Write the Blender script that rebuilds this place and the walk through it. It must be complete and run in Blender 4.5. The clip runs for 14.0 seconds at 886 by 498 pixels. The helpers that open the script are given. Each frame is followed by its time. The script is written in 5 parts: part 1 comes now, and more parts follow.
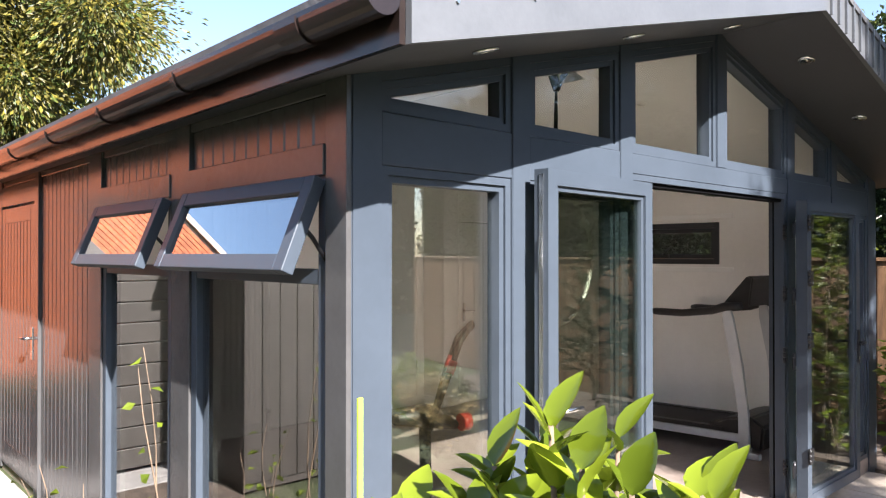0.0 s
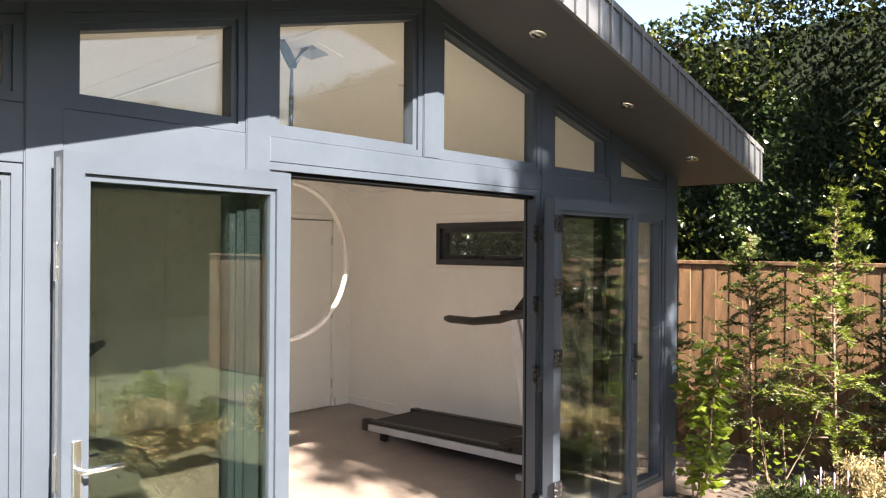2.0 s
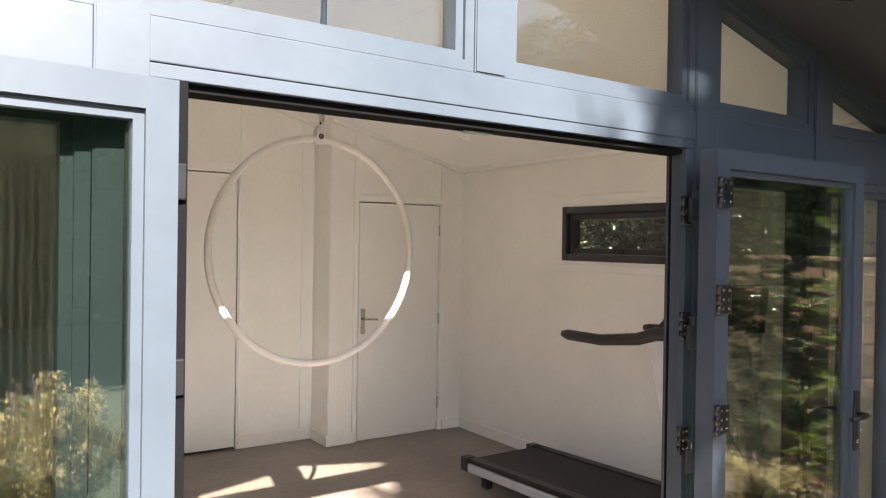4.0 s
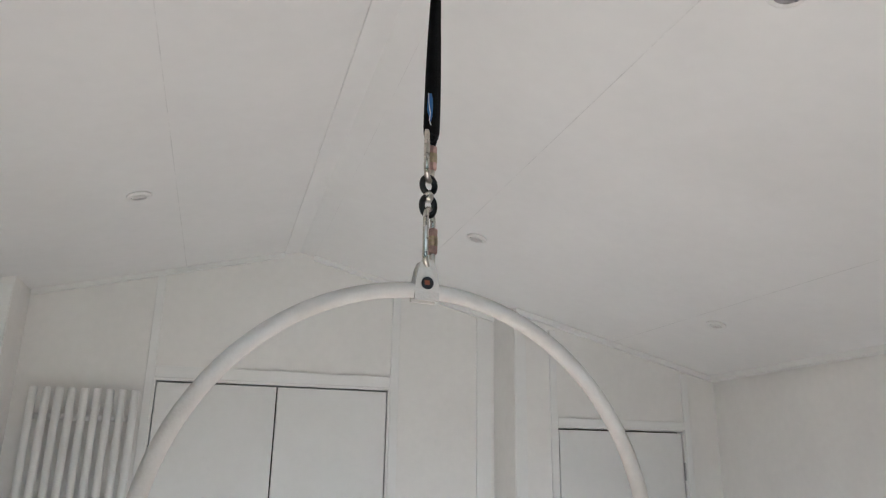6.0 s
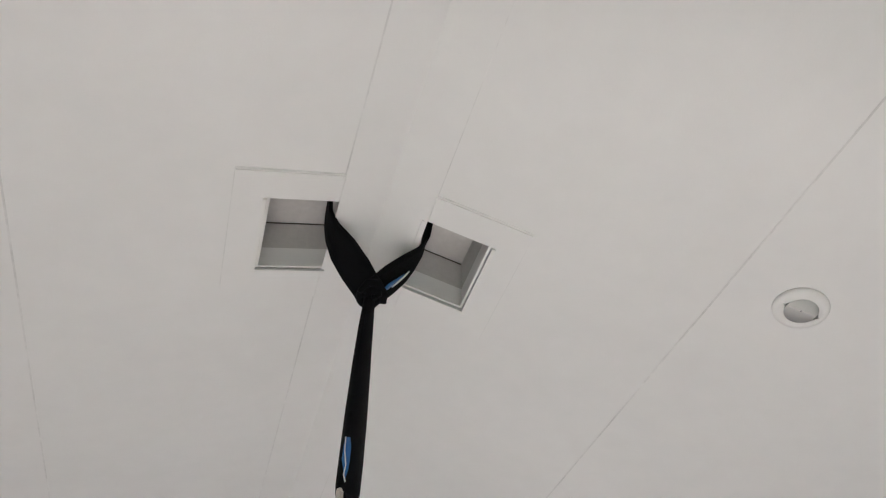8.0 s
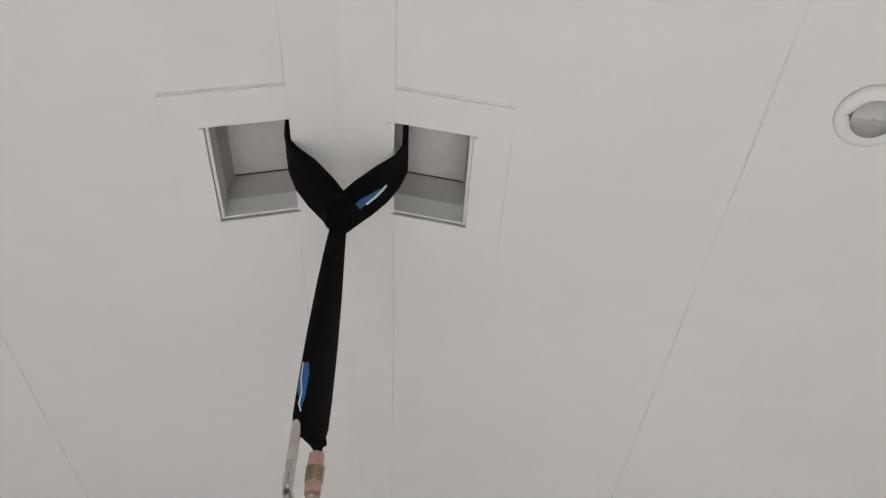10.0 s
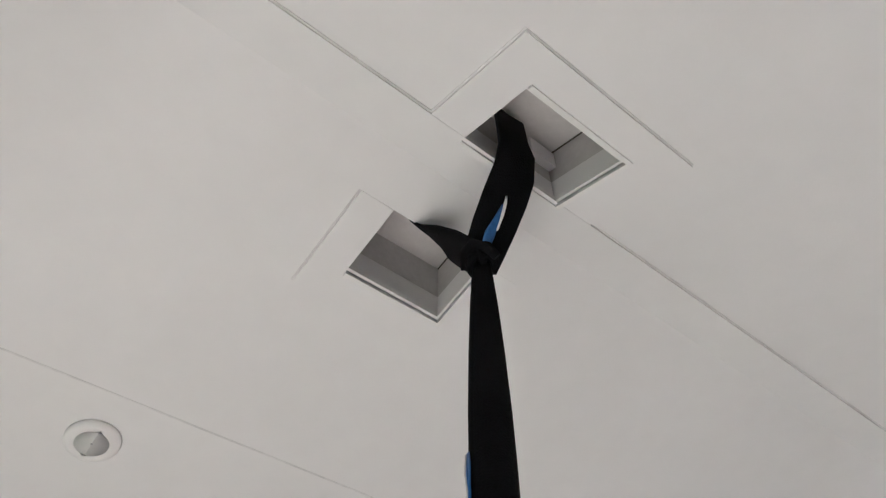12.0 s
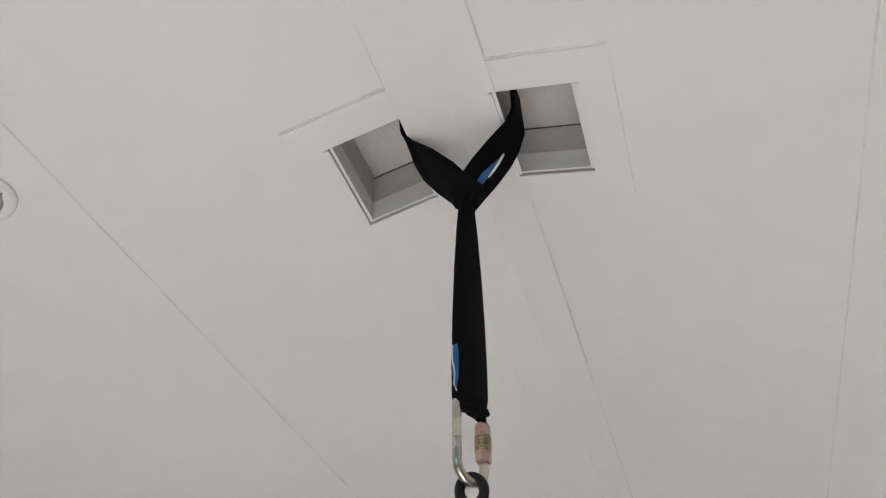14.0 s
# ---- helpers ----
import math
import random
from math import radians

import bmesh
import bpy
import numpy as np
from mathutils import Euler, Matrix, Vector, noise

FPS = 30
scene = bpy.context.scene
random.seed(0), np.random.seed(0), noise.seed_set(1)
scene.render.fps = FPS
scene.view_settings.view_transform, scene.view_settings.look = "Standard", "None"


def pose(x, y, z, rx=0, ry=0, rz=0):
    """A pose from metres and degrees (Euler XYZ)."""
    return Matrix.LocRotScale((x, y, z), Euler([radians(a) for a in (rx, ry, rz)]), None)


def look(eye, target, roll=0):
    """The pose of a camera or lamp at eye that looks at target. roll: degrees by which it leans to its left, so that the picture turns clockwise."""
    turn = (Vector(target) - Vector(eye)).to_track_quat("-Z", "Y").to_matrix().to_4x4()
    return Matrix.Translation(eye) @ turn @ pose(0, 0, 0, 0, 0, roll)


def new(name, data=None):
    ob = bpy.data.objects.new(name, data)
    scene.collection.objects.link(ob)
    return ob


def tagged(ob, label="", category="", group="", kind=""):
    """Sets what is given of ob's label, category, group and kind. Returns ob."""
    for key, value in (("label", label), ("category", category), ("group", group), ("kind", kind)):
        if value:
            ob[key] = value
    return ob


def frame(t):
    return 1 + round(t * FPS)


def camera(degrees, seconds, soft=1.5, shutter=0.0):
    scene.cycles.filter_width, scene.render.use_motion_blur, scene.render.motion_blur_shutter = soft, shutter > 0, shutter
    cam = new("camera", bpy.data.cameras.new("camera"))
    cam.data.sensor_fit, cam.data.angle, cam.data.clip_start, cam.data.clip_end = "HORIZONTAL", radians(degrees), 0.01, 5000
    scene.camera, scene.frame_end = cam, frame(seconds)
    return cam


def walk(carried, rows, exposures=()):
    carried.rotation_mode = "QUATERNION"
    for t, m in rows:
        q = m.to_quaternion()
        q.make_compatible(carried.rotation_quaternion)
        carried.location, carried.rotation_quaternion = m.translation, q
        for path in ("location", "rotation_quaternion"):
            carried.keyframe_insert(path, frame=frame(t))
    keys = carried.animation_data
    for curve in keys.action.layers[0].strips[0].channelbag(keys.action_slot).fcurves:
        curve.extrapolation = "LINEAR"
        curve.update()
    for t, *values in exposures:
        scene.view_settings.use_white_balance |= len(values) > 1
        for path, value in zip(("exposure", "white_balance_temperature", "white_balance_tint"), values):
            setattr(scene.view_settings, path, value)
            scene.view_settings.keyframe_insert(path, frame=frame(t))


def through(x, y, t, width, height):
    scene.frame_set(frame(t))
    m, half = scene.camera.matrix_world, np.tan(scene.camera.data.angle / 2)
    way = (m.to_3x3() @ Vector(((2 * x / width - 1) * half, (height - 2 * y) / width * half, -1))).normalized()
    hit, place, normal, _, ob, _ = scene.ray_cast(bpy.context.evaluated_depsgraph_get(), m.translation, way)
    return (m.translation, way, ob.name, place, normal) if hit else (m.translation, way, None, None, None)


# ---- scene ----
cam = camera(62.7, 14.0, soft=1.2)
PATH = [
    (0, (1.579, 0.423, 1.643), (2.932, 1.895, 1.658), 0.0),
    (0.5, (1.851, 0.193, 1.665), (3.231, 1.641, 1.679), -0.1),
    (0.7, (1.987, 0.106, 1.662), (3.38, 1.541, 1.673), 0.1),
    (1, (2.259, 0.043, 1.691), (3.671, 1.46, 1.695), 0.2),
    (1.3, (2.546, -0.036, 1.66), (3.977, 1.362, 1.664), 0.1),
    (1.5, (2.73, -0.08, 1.668), (4.17, 1.308, 1.67), 0.2),
    (2, (3.069, -0.066, 1.697), (4.522, 1.308, 1.698), 0.4),
    (2.2, (3.209, -0.022, 1.705), (4.665, 1.35, 1.702), 0.4),
    (4.3, (4.569, 1.025, 1.652), (5.557, 2.764, 1.646), 0.8),
    (4.5, (4.717, 1.208, 1.649), (5.611, 2.998, 1.651), 0.7),
    (4.7, (4.86, 1.378, 1.655), (5.655, 3.213, 1.665), 0.6),
    (5, (4.951, 1.636, 1.652), (5.632, 3.516, 1.681), 0.9),
    (5.5, (5.12, 2.02, 1.689), (5.702, 3.921, 1.91), 0.9),
    (6, (5.302, 2.366, 1.771), (5.852, 4.199, 2.351), 0.9),
    (6.5, (5.367, 2.588, 1.883), (5.897, 4.279, 2.811), -0.2),
    (7, (5.454, 2.656, 1.93), (5.925, 4.15, 3.174), -0.1),
    (7.2, (5.479, 2.685, 1.929), (5.908, 4.091, 3.285), 0.5),
    (9.3, (5.578, 2.725, 1.944), (5.913, 4.045, 3.409), -2.4),
    (9.5, (5.643, 2.774, 1.927), (5.928, 4.092, 3.404), -2.4),
    (10, (5.777, 2.959, 1.942), (5.879, 4.292, 3.429), -1.9),
    (10.5, (5.919, 3.11, 1.987), (5.777, 4.455, 3.46), -2.0),
    (11, (6.071, 3.203, 2.037), (5.572, 4.46, 3.511), -1.3),
    (11.5, (6.169, 3.204, 2.082), (5.317, 4.275, 3.54), -0.7),
    (12, (6.176, 3.212, 2.075), (5.139, 4.046, 3.569), 0.2),
    (12.5, (6.147, 3.183, 2.085), (5.063, 3.883, 3.613), 1.2),
    (13, (6.04, 3.076, 2.034), (5.125, 3.914, 3.602), 3.8),
    (13.5, (5.949, 2.998, 1.971), (5.409, 4.108, 3.544), 1.7),
    (14, (5.897, 2.916, 1.944), (5.427, 4.289, 3.32), 0.4),
]
walk(cam, [(t, look(eye, target, roll)) for t, eye, target, roll in PATH],
     exposures=[(0, 2.58, 6300, 14), (1.0, 2.84, 6750, 14), (2.2, 3.13, 7100, 13), (4.3, 3.17, 6750, 12), (5.0, 3.18, 6300, 11), (5.6, 3.25, 5430, 7), (6.5, 3.27, 5430, 7), (9.3, 3.20, 5430, 7), (14, 3.24, 5420, 7)])

# ---- light: clear sky, sun from the south-south-west ----
SUN_WAY = Vector((0.22, 1.0, -0.74)).normalized()
world = bpy.data.worlds.new("sky")
scene.world = world
world.use_nodes = True
wn = world.node_tree.nodes
sky = wn.new("ShaderNodeTexSky")
sky.sky_type = "NISHITA"
sky.sun_disc = False
sky.sun_elevation = math.asin(-SUN_WAY.z)
sky.sun_rotation = math.atan2(-SUN_WAY.x, -SUN_WAY.y)
wn["Background"].inputs["Strength"].default_value = 0.055
world.node_tree.links.new(sky.outputs[0], wn["Background"].inputs[0])
sun_data = bpy.data.lights.new("sun", "SUN")
sun_data.energy, sun_data.angle, sun_data.color = 5.0, radians(0.5), (1.0, 0.95, 0.87)
sun = new("sun", sun_data)
sun.matrix_world = look((0, -20, 15), Vector((0, -20, 15)) + SUN_WAY)


# ---- materials ----
def mat(name, color, rough=0.5, metal=0.0, var=0.08, scale=6.0, bump=0.0, bscale=60.0, coat=0.0, spec=0.5, rand=0.0, tint=None, stretch=(1, 1, 1)):
    """Principled paint, stone or wood: two scales of noise in colour and roughness, and a fine relief."""
    m = bpy.data.materials.new(name)
    m.use_nodes = True
    nt = m.node_tree
    n, l = nt.nodes, nt.links
    b = n["Principled BSDF"]
    b.inputs["Metallic"].default_value = metal
    b.inputs["Coat Weight"].default_value = coat
    b.inputs["Specular IOR Level"].default_value = spec
    tc = n.new("ShaderNodeTexCoord")
    mp = n.new("ShaderNodeMapping")
    mp.inputs["Scale"].default_value = stretch
    l.new(tc.outputs["Object"], mp.inputs[0])
    big, fine = n.new("ShaderNodeTexNoise"), n.new("ShaderNodeTexNoise")
    big.inputs["Scale"].default_value, fine.inputs["Scale"].default_value = scale, scale * 9
    big.inputs["Detail"].default_value = fine.inputs["Detail"].default_value = 5
    l.new(mp.outputs[0], big.inputs[0])
    l.new(mp.outputs[0], fine.inputs[0])
    add = n.new("ShaderNodeMath")
    add.operation = "MULTIPLY_ADD"
    l.new(fine.outputs[0], add.inputs[0])
    add.inputs[1].default_value = 0.5
    l.new(big.outputs[0], add.inputs[2])
    ramp = n.new("ShaderNodeMix")
    ramp.data_type = "RGBA"
    c = Vector(color)
    lo, hi = c * (1 - var * 2.2), (Vector(tint) if tint else c * (1 + var * 2.2))
    ramp.inputs[6].default_value = (*lo, 1)
    ramp.inputs[7].default_value = (*hi, 1)
    rng = n.new("ShaderNodeMapRange")
    rng.inputs[1].default_value, rng.inputs[2].default_value = 0.45, 1.05
    l.new(add.outputs[0], rng.inputs[0])
    l.new(rng.outputs[0], ramp.inputs[0])
    last = ramp.outputs[2]
    if rand:
        info = n.new("ShaderNodeObjectInfo")
        isl = n.new("ShaderNodeNewGeometry")
        mx = n.new("ShaderNodeMath")
        mx.operation = "ADD"
        l.new(info.outputs["Random"], mx.inputs[0])
        l.new(isl.outputs["Random Per Island"], mx.inputs[1])
        r2 = n.new("ShaderNodeMapRange")
        r2.inputs[1].default_value, r2.inputs[2].default_value = 0.2, 1.8
        r2.inputs[3].default_value, r2.inputs[4].default_value = 1 - rand, 1 + rand
        l.new(mx.outputs[0], r2.inputs[0])
        hs = n.new("ShaderNodeHueSaturation")
        l.new(r2.outputs[0], hs.inputs["Value"])
        l.new(last, hs.inputs["Color"])
        last = hs.outputs[0]
    l.new(last, b.inputs["Base Color"])
    rr = n.new("ShaderNodeMapRange")
    rr.inputs[3].default_value, rr.inputs[4].default_value = max(0.02, rough - 0.06), min(1, rough + 0.06)
    l.new(big.outputs[0], rr.inputs[0])
    l.new(rr.outputs[0], b.inputs["Roughness"])
    if bump:
        nb = n.new("ShaderNodeTexNoise")
        nb.inputs["Scale"].default_value = bscale
        nb.inputs["Detail"].default_value = 4
        l.new(mp.outputs[0], nb.inputs[0])
        bp = n.new("ShaderNodeBump")
        bp.inputs["Strength"].default_value = bump
        bp.inputs["Distance"].default_value = 0.01
        l.new(nb.outputs[0], bp.inputs["Height"])
        l.new(bp.outputs[0], b.inputs["Normal"])
    return m


def glass_mat(name, color, gloss=1.0, base=0.045):
    """Clear sheet glass: light goes straight through, and the gloss follows Fresnel."""
    m = bpy.data.materials.new(name)
    m.use_nodes = True
    n, l = m.node_tree.nodes, m.node_tree.links
    n.remove(n["Principled BSDF"])
    tr, gl, fr, mx = n.new("ShaderNodeBsdfTransparent"), n.new("ShaderNodeBsdfGlossy"), n.new("ShaderNodeLayerWeight"), n.new("ShaderNodeMixShader")
    tr.inputs[0].default_value = (*color, 1)
    gl.inputs["Roughness"].default_value = 0.004
    gl.inputs[0].default_value = (gloss, gloss, gloss, 1)
    fr.inputs[0].default_value = 0.5
    pw, sc = n.new("ShaderNodeMath"), n.new("ShaderNodeMath")
    pw.operation, sc.operation = "POWER", "MULTIPLY_ADD"
    pw.inputs[1].default_value = 4.5
    sc.inputs[1].default_value, sc.inputs[2].default_value = 0.95, base
    l.new(fr.outputs["Facing"], pw.inputs[0])
    l.new(pw.outputs[0], sc.inputs[0])
    l.new(sc.outputs[0], mx.inputs[0])
    l.new(tr.outputs[0], mx.inputs[1])
    l.new(gl.outputs[0], mx.inputs[2])
    l.new(mx.outputs[0], n["Material Output"].inputs[0])
    return m


def leaf_mat(name, color, var=0.45, rough=0.35, through=0.35):
    """Leaves: every leaf its own shade, a little light comes through."""
    m = bpy.data.materials.new(name)
    m.use_nodes = True
    n, l = m.node_tree.nodes, m.node_tree.links
    b = n["Principled BSDF"]
    b.inputs["Roughness"].default_value = rough
    geo, rampn = n.new("ShaderNodeNewGeometry"), n.new("ShaderNodeValToRGB")
    l.new(geo.outputs["Random Per Island"], rampn.inputs[0])
    c = Vector(color)
    e = rampn.color_ramp.elements
    e[0].color = (*(c * (1 - var)), 1)
    e[1].color = (min(1, c.x * (1 + var * 1.5)), min(1, c.y * (1 + var)), c.z * (1 + var * 0.4), 1)
    l.new(rampn.outputs[0], b.inputs["Base Color"])
    t, mx = n.new("ShaderNodeBsdfTranslucent"), n.new("ShaderNodeMixShader")
    l.new(rampn.outputs[0], t.inputs[0])
    mx.inputs[0].default_value = through
    l.new(b.outputs[0], mx.inputs[1])
    l.new(t.outputs[0], mx.inputs[2])
    l.new(mx.outputs[0], n["Material Output"].inputs[0])
    return m


M_GREY = mat("grey_frame_paint", (0.040, 0.0505, 0.066), 0.40, spec=0.32, var=0.05, scale=3, bump=0.006, bscale=220)
M_CLAD = mat("grey_board_paint", (0.058, 0.057, 0.058), 0.24, var=0.07, scale=4, bump=0.06, bscale=150, rand=0.08)
M_SOFFIT = mat("soffit_board", (0.03, 0.031, 0.035), 0.5, var=0.06, scale=3, bump=0.04)
M_FASCIA = mat("grey_fascia_metal", (0.105, 0.109, 0.117), 0.34, metal=0.3, var=0.05, scale=5, bump=0.03, bscale=90)
M_ROOF = mat("roof_felt", (0.06, 0.06, 0.065), 0.8, var=0.15, scale=8, bump=0.3)
M_GUTTER = mat("dark_brown_gutter_plastic", (0.013, 0.0085, 0.0075), 0.2, var=0.1, scale=8)
M_WHITE = mat("white_wall_paint", (0.86, 0.84, 0.81), 0.5, var=0.02, scale=2.5, bump=0.05, bscale=300)
M_CEIL = mat("white_ceiling_paint", (0.86, 0.85, 0.84), 0.55, var=0.015, scale=2, bump=0.04, bscale=260)
M_TRIM = mat("white_gloss_trim", (0.86, 0.85, 0.83), 0.35, var=0.012, scale=5, bump=0.02)
M_DOOR = mat("white_satin_door_paint", (0.82, 0.81, 0.79), 0.4, var=0.015, scale=3, bump=0.03, bscale=200)
M_GAP = mat("dark_joint", (0.02, 0.02, 0.02), 0.8)
M_FLOOR = mat("grey_vinyl_floor", (0.215, 0.174, 0.152), 0.36, var=0.16, scale=2.2, bump=0.02, bscale=120, spec=0.7)
M_GLASS = glass_mat("clear_glass", (0.90, 0.92, 0.89), 1.0, 0.045)
M_LOWGLASS = glass_mat("low_glass", (0.86, 0.88, 0.84), 1.0, 0.20)
SASH, HOOP_TURN = 22.0, 4.0
M_SASHGLASS = glass_mat("sash_glass", (0.42, 0.45, 0.48), 1.0, 0.40)
M_SIDEGLASS = glass_mat("side_window_glass", (0.55, 0.57, 0.55), 1.0, 0.26)
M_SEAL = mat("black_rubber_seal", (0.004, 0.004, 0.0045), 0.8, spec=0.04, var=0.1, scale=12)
M_TINT = glass_mat("door_glass", (0.84, 0.87, 0.84), 1.0, 0.085)
M_CHROME = mat("brushed_chrome", (0.62, 0.62, 0.62), 0.25, metal=1.0, var=0.04, scale=20)
M_BLACKMETAL = mat("black_metal", (0.012, 0.012, 0.014), 0.35, metal=0.4, var=0.1, scale=20)
M_RAD = mat("white_radiator_enamel", (0.83, 0.82, 0.80), 0.3, var=0.01, scale=6)
M_HOOP = mat("white_tape_wrapped_hoop", (0.62, 0.58, 0.545), 0.6, var=0.03, scale=30, bump=0.15, bscale=160)
M_BRASS = mat("yellow_zinc_steel", (0.55, 0.46, 0.30), 0.3, metal=1.0, var=0.15, scale=25)
M_STEEL = mat("zinc_steel", (0.6, 0.56, 0.5), 0.28, metal=1.0, var=0.08, scale=25)
M_STRAP = mat("black_webbing", (0.0045, 0.0045, 0.0055), 0.8, var=0.25, scale=30, bump=0.35, bscale=420, spec=0.12)
M_COPPER = mat("pink_tinged_zinc_steel", (0.58, 0.40, 0.36), 0.35, metal=1.0, var=0.12, scale=25)
M_BLUE = mat("blue_label", (0.03, 0.13, 0.36), 0.5, var=0.2, scale=30)
M_BLACK = mat("black_plastic", (0.014, 0.013, 0.013), 0.45, var=0.15, scale=20, bump=0.1, bscale=300)
M_BELT = mat("black_running_belt", (0.016, 0.014, 0.014), 0.7, var=0.15, scale=14, bump=0.25, bscale=500)
M_SILVER = mat("silver_grey_plastic", (0.52, 0.52, 0.53), 0.4, var=0.04, scale=12)
M_RED = mat("red_plastic", (0.62, 0.03, 0.025), 0.35, var=0.08, scale=12)
M_FENCE = mat("fence_wood", (0.14, 0.074, 0.034), 0.75, var=0.28, scale=3.5, bump=0.4, bscale=60, rand=0.16, stretch=(5, 5, 0.6))
M_BARK = mat("bark", (0.13, 0.09, 0.06), 0.9, var=0.25, scale=14, bump=0.6, bscale=60)
M_SOIL = mat("soil", (0.07, 0.05, 0.038), 0.95, var=0.3, scale=9, bump=0.8, bscale=40)
M_LAWN = mat("lawn", (0.032, 0.042, 0.012), 0.9, var=0.3, scale=3, bump=0.8, bscale=120)
M_PAVE = mat("pale_paving", (0.37, 0.31, 0.255), 0.8, var=0.12, scale=4, bump=0.3, rand=0.1)
M_BRICK = mat("orange_brick", (0.27, 0.075, 0.03), 0.85, var=0.2, scale=7, bump=0.4, rand=0.2)
M_MORTAR = mat("mortar", (0.27, 0.23, 0.19), 0.95, var=0.1, scale=9)
M_BROWN = mat("dark_brown_boards", (0.03, 0.025, 0.022), 0.55, var=0.12, scale=5, rand=0.12)
M_DECK = mat("grey_decking", (0.19, 0.18, 0.175), 0.7, var=0.15, scale=6, bump=0.3, rand=0.12)
M_LAUREL = leaf_mat("laurel_leaf", (0.105, 0.155, 0.014), 0.5, 0.11, 0.3)
M_LIME = leaf_mat("lime_leaf", (0.11, 0.16, 0.015), 0.35, 0.4, 0.45)
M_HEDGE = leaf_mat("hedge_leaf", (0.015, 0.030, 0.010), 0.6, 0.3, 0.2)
# lighter young leaves: sunlight on the hedge's bulges and top, put into the colour
M_HEDGE_SUN = leaf_mat("hedge_young_sunlit_leaf", (0.038, 0.052, 0.009), 0.5, 0.35, 0.3)
M_RUST = leaf_mat("hedge_autumn_leaf", (0.10, 0.04, 0.014), 0.4, 0.4, 0.3)
M_CONIFER = leaf_mat("conifer_needle", (0.038, 0.062, 0.011), 0.5, 0.5, 0.25)
M_YEW = leaf_mat("yellow_green_needle", (0.075, 0.105, 0.014), 0.4, 0.45, 0.35)
M_GOLD = leaf_mat("gold_needle", (0.078, 0.078, 0.014), 0.45, 0.5, 0.25)
M_SPRAY = leaf_mat("sunny_conifer_spray", (0.12, 0.115, 0.02), 0.45, 0.5, 0.35)
M_SHRUB = leaf_mat("grey_shrub_leaf", (0.31, 0.29, 0.19), 0.6, 0.5, 0.55)
# solid hedge cores: a dark colour stands in for the shade between the leaves
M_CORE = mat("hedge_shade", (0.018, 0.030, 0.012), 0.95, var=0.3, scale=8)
M_LILAC = mat("lilac_petal", (0.55, 0.36, 0.55), 0.6)


# ---- mesh helpers ----
def box(bm, x0, x1, y0, y1, z0, z1, bevel=0.0):
    r = bmesh.ops.create_cube(bm, size=1.0)
    for v in r["verts"]:
        v.co = (x0 + (v.co.x + 0.5) * (x1 - x0), y0 + (v.co.y + 0.5) * (y1 - y0), z0 + (v.co.z + 0.5) * (z1 - z0))
    if bevel:
        es = list({e for v in r["verts"] for e in v.link_edges})
        bmesh.ops.bevel(bm, geom=es, offset=bevel, segments=2, affect="EDGES", profile=0.5)
    return r["verts"]


def prism(bm, pts, a, axis="y", b=0.0):
    """A flat outline pushed from a to b along an axis; the outline gives the two other coordinates in order."""
    def at(p, q):
        return {"y": (p[0], q, p[1]), "x": (q, p[0], p[1]), "z": (p[0], p[1], q)}[axis]
    f, k = [bm.verts.new(at(p, a)) for p in pts], [bm.verts.new(at(p, b)) for p in pts]
    bm.faces.new(f)
    bm.faces.new(list(reversed(k)))
    for i in range(len(pts)):
        j = (i + 1) % len(pts)
        bm.faces.new((f[j], f[i], k[i], k[j]))


def tube(bm, pts, r, sides=10, closed=False, radii=None, flat=(1.0, 1.0), up=(0, 0, 1)):
    """A tube along points; flat squashes its section."""
    pts = [Vector(p) for p in pts]
    n = len(pts)
    rings = []
    for i, p in enumerate(pts):
        a = pts[(i - 1) % n] if closed or i else p
        b = pts[(i + 1) % n] if closed or i < n - 1 else p
        d = (b - a).normalized()
        u = Vector(up) if abs(d.dot(Vector(up))) < 0.95 else Vector((1, 0, 0))
        s = d.cross(u).normalized()
        w = s.cross(d).normalized()
        rr = radii[i] if radii else r
        rings.append([bm.verts.new(p + s * (math.cos(2 * math.pi * k / sides) * rr * flat[0]) + w * (math.sin(2 * math.pi * k / sides) * rr * flat[1])) for k in range(sides)])
    for i in range(n if closed else n - 1):
        q, t = rings[i], rings[(i + 1) % n]
        for k in range(sides):
            f = bm.faces.new((q[k], q[(k + 1) % sides], t[(k + 1) % sides], t[k]))
            f.smooth = True
    if not closed:
        bm.faces.new(list(reversed(rings[0])))
        bm.faces.new(rings[-1])


def disc(bm, c, way, r, h, sides=24, r2=None):
    """A short cylinder or cone from c along way."""
    way = Vector(way).normalized()
    tube(bm, [Vector(c), Vector(c) + way * h], r, sides, radii=[r, r if r2 is None else r2])


def mesh_of(name, bm, material):
    bmesh.ops.recalc_face_normals(bm, faces=bm.faces)
    me = bpy.data.meshes.new(name)
    bm.to_mesh(me)
    bm.free()
    me.materials.append(material)
    return me


def part(name, bm, material, parent=None, label=""):
    ob = new(name, mesh_of(name, bm, material))
    if parent:
        ob.parent = parent
    return tagged(ob, label)


def boxpart(name, dims, material, parent=None, label="", bevel=0.004):
    bm = bmesh.new()
    box(bm, *dims, bevel=bevel)
    return part(name, bm, material, parent, label)


def structure(ob, label, category):
    return tagged(ob, label, category, kind="structure")


def empty(name, label, category, group="", kind="", at=(0, 0, 0)):
    ob = new(name)
    ob.empty_display_size = 0.1
    return tagged(ob, label, category, group, kind)


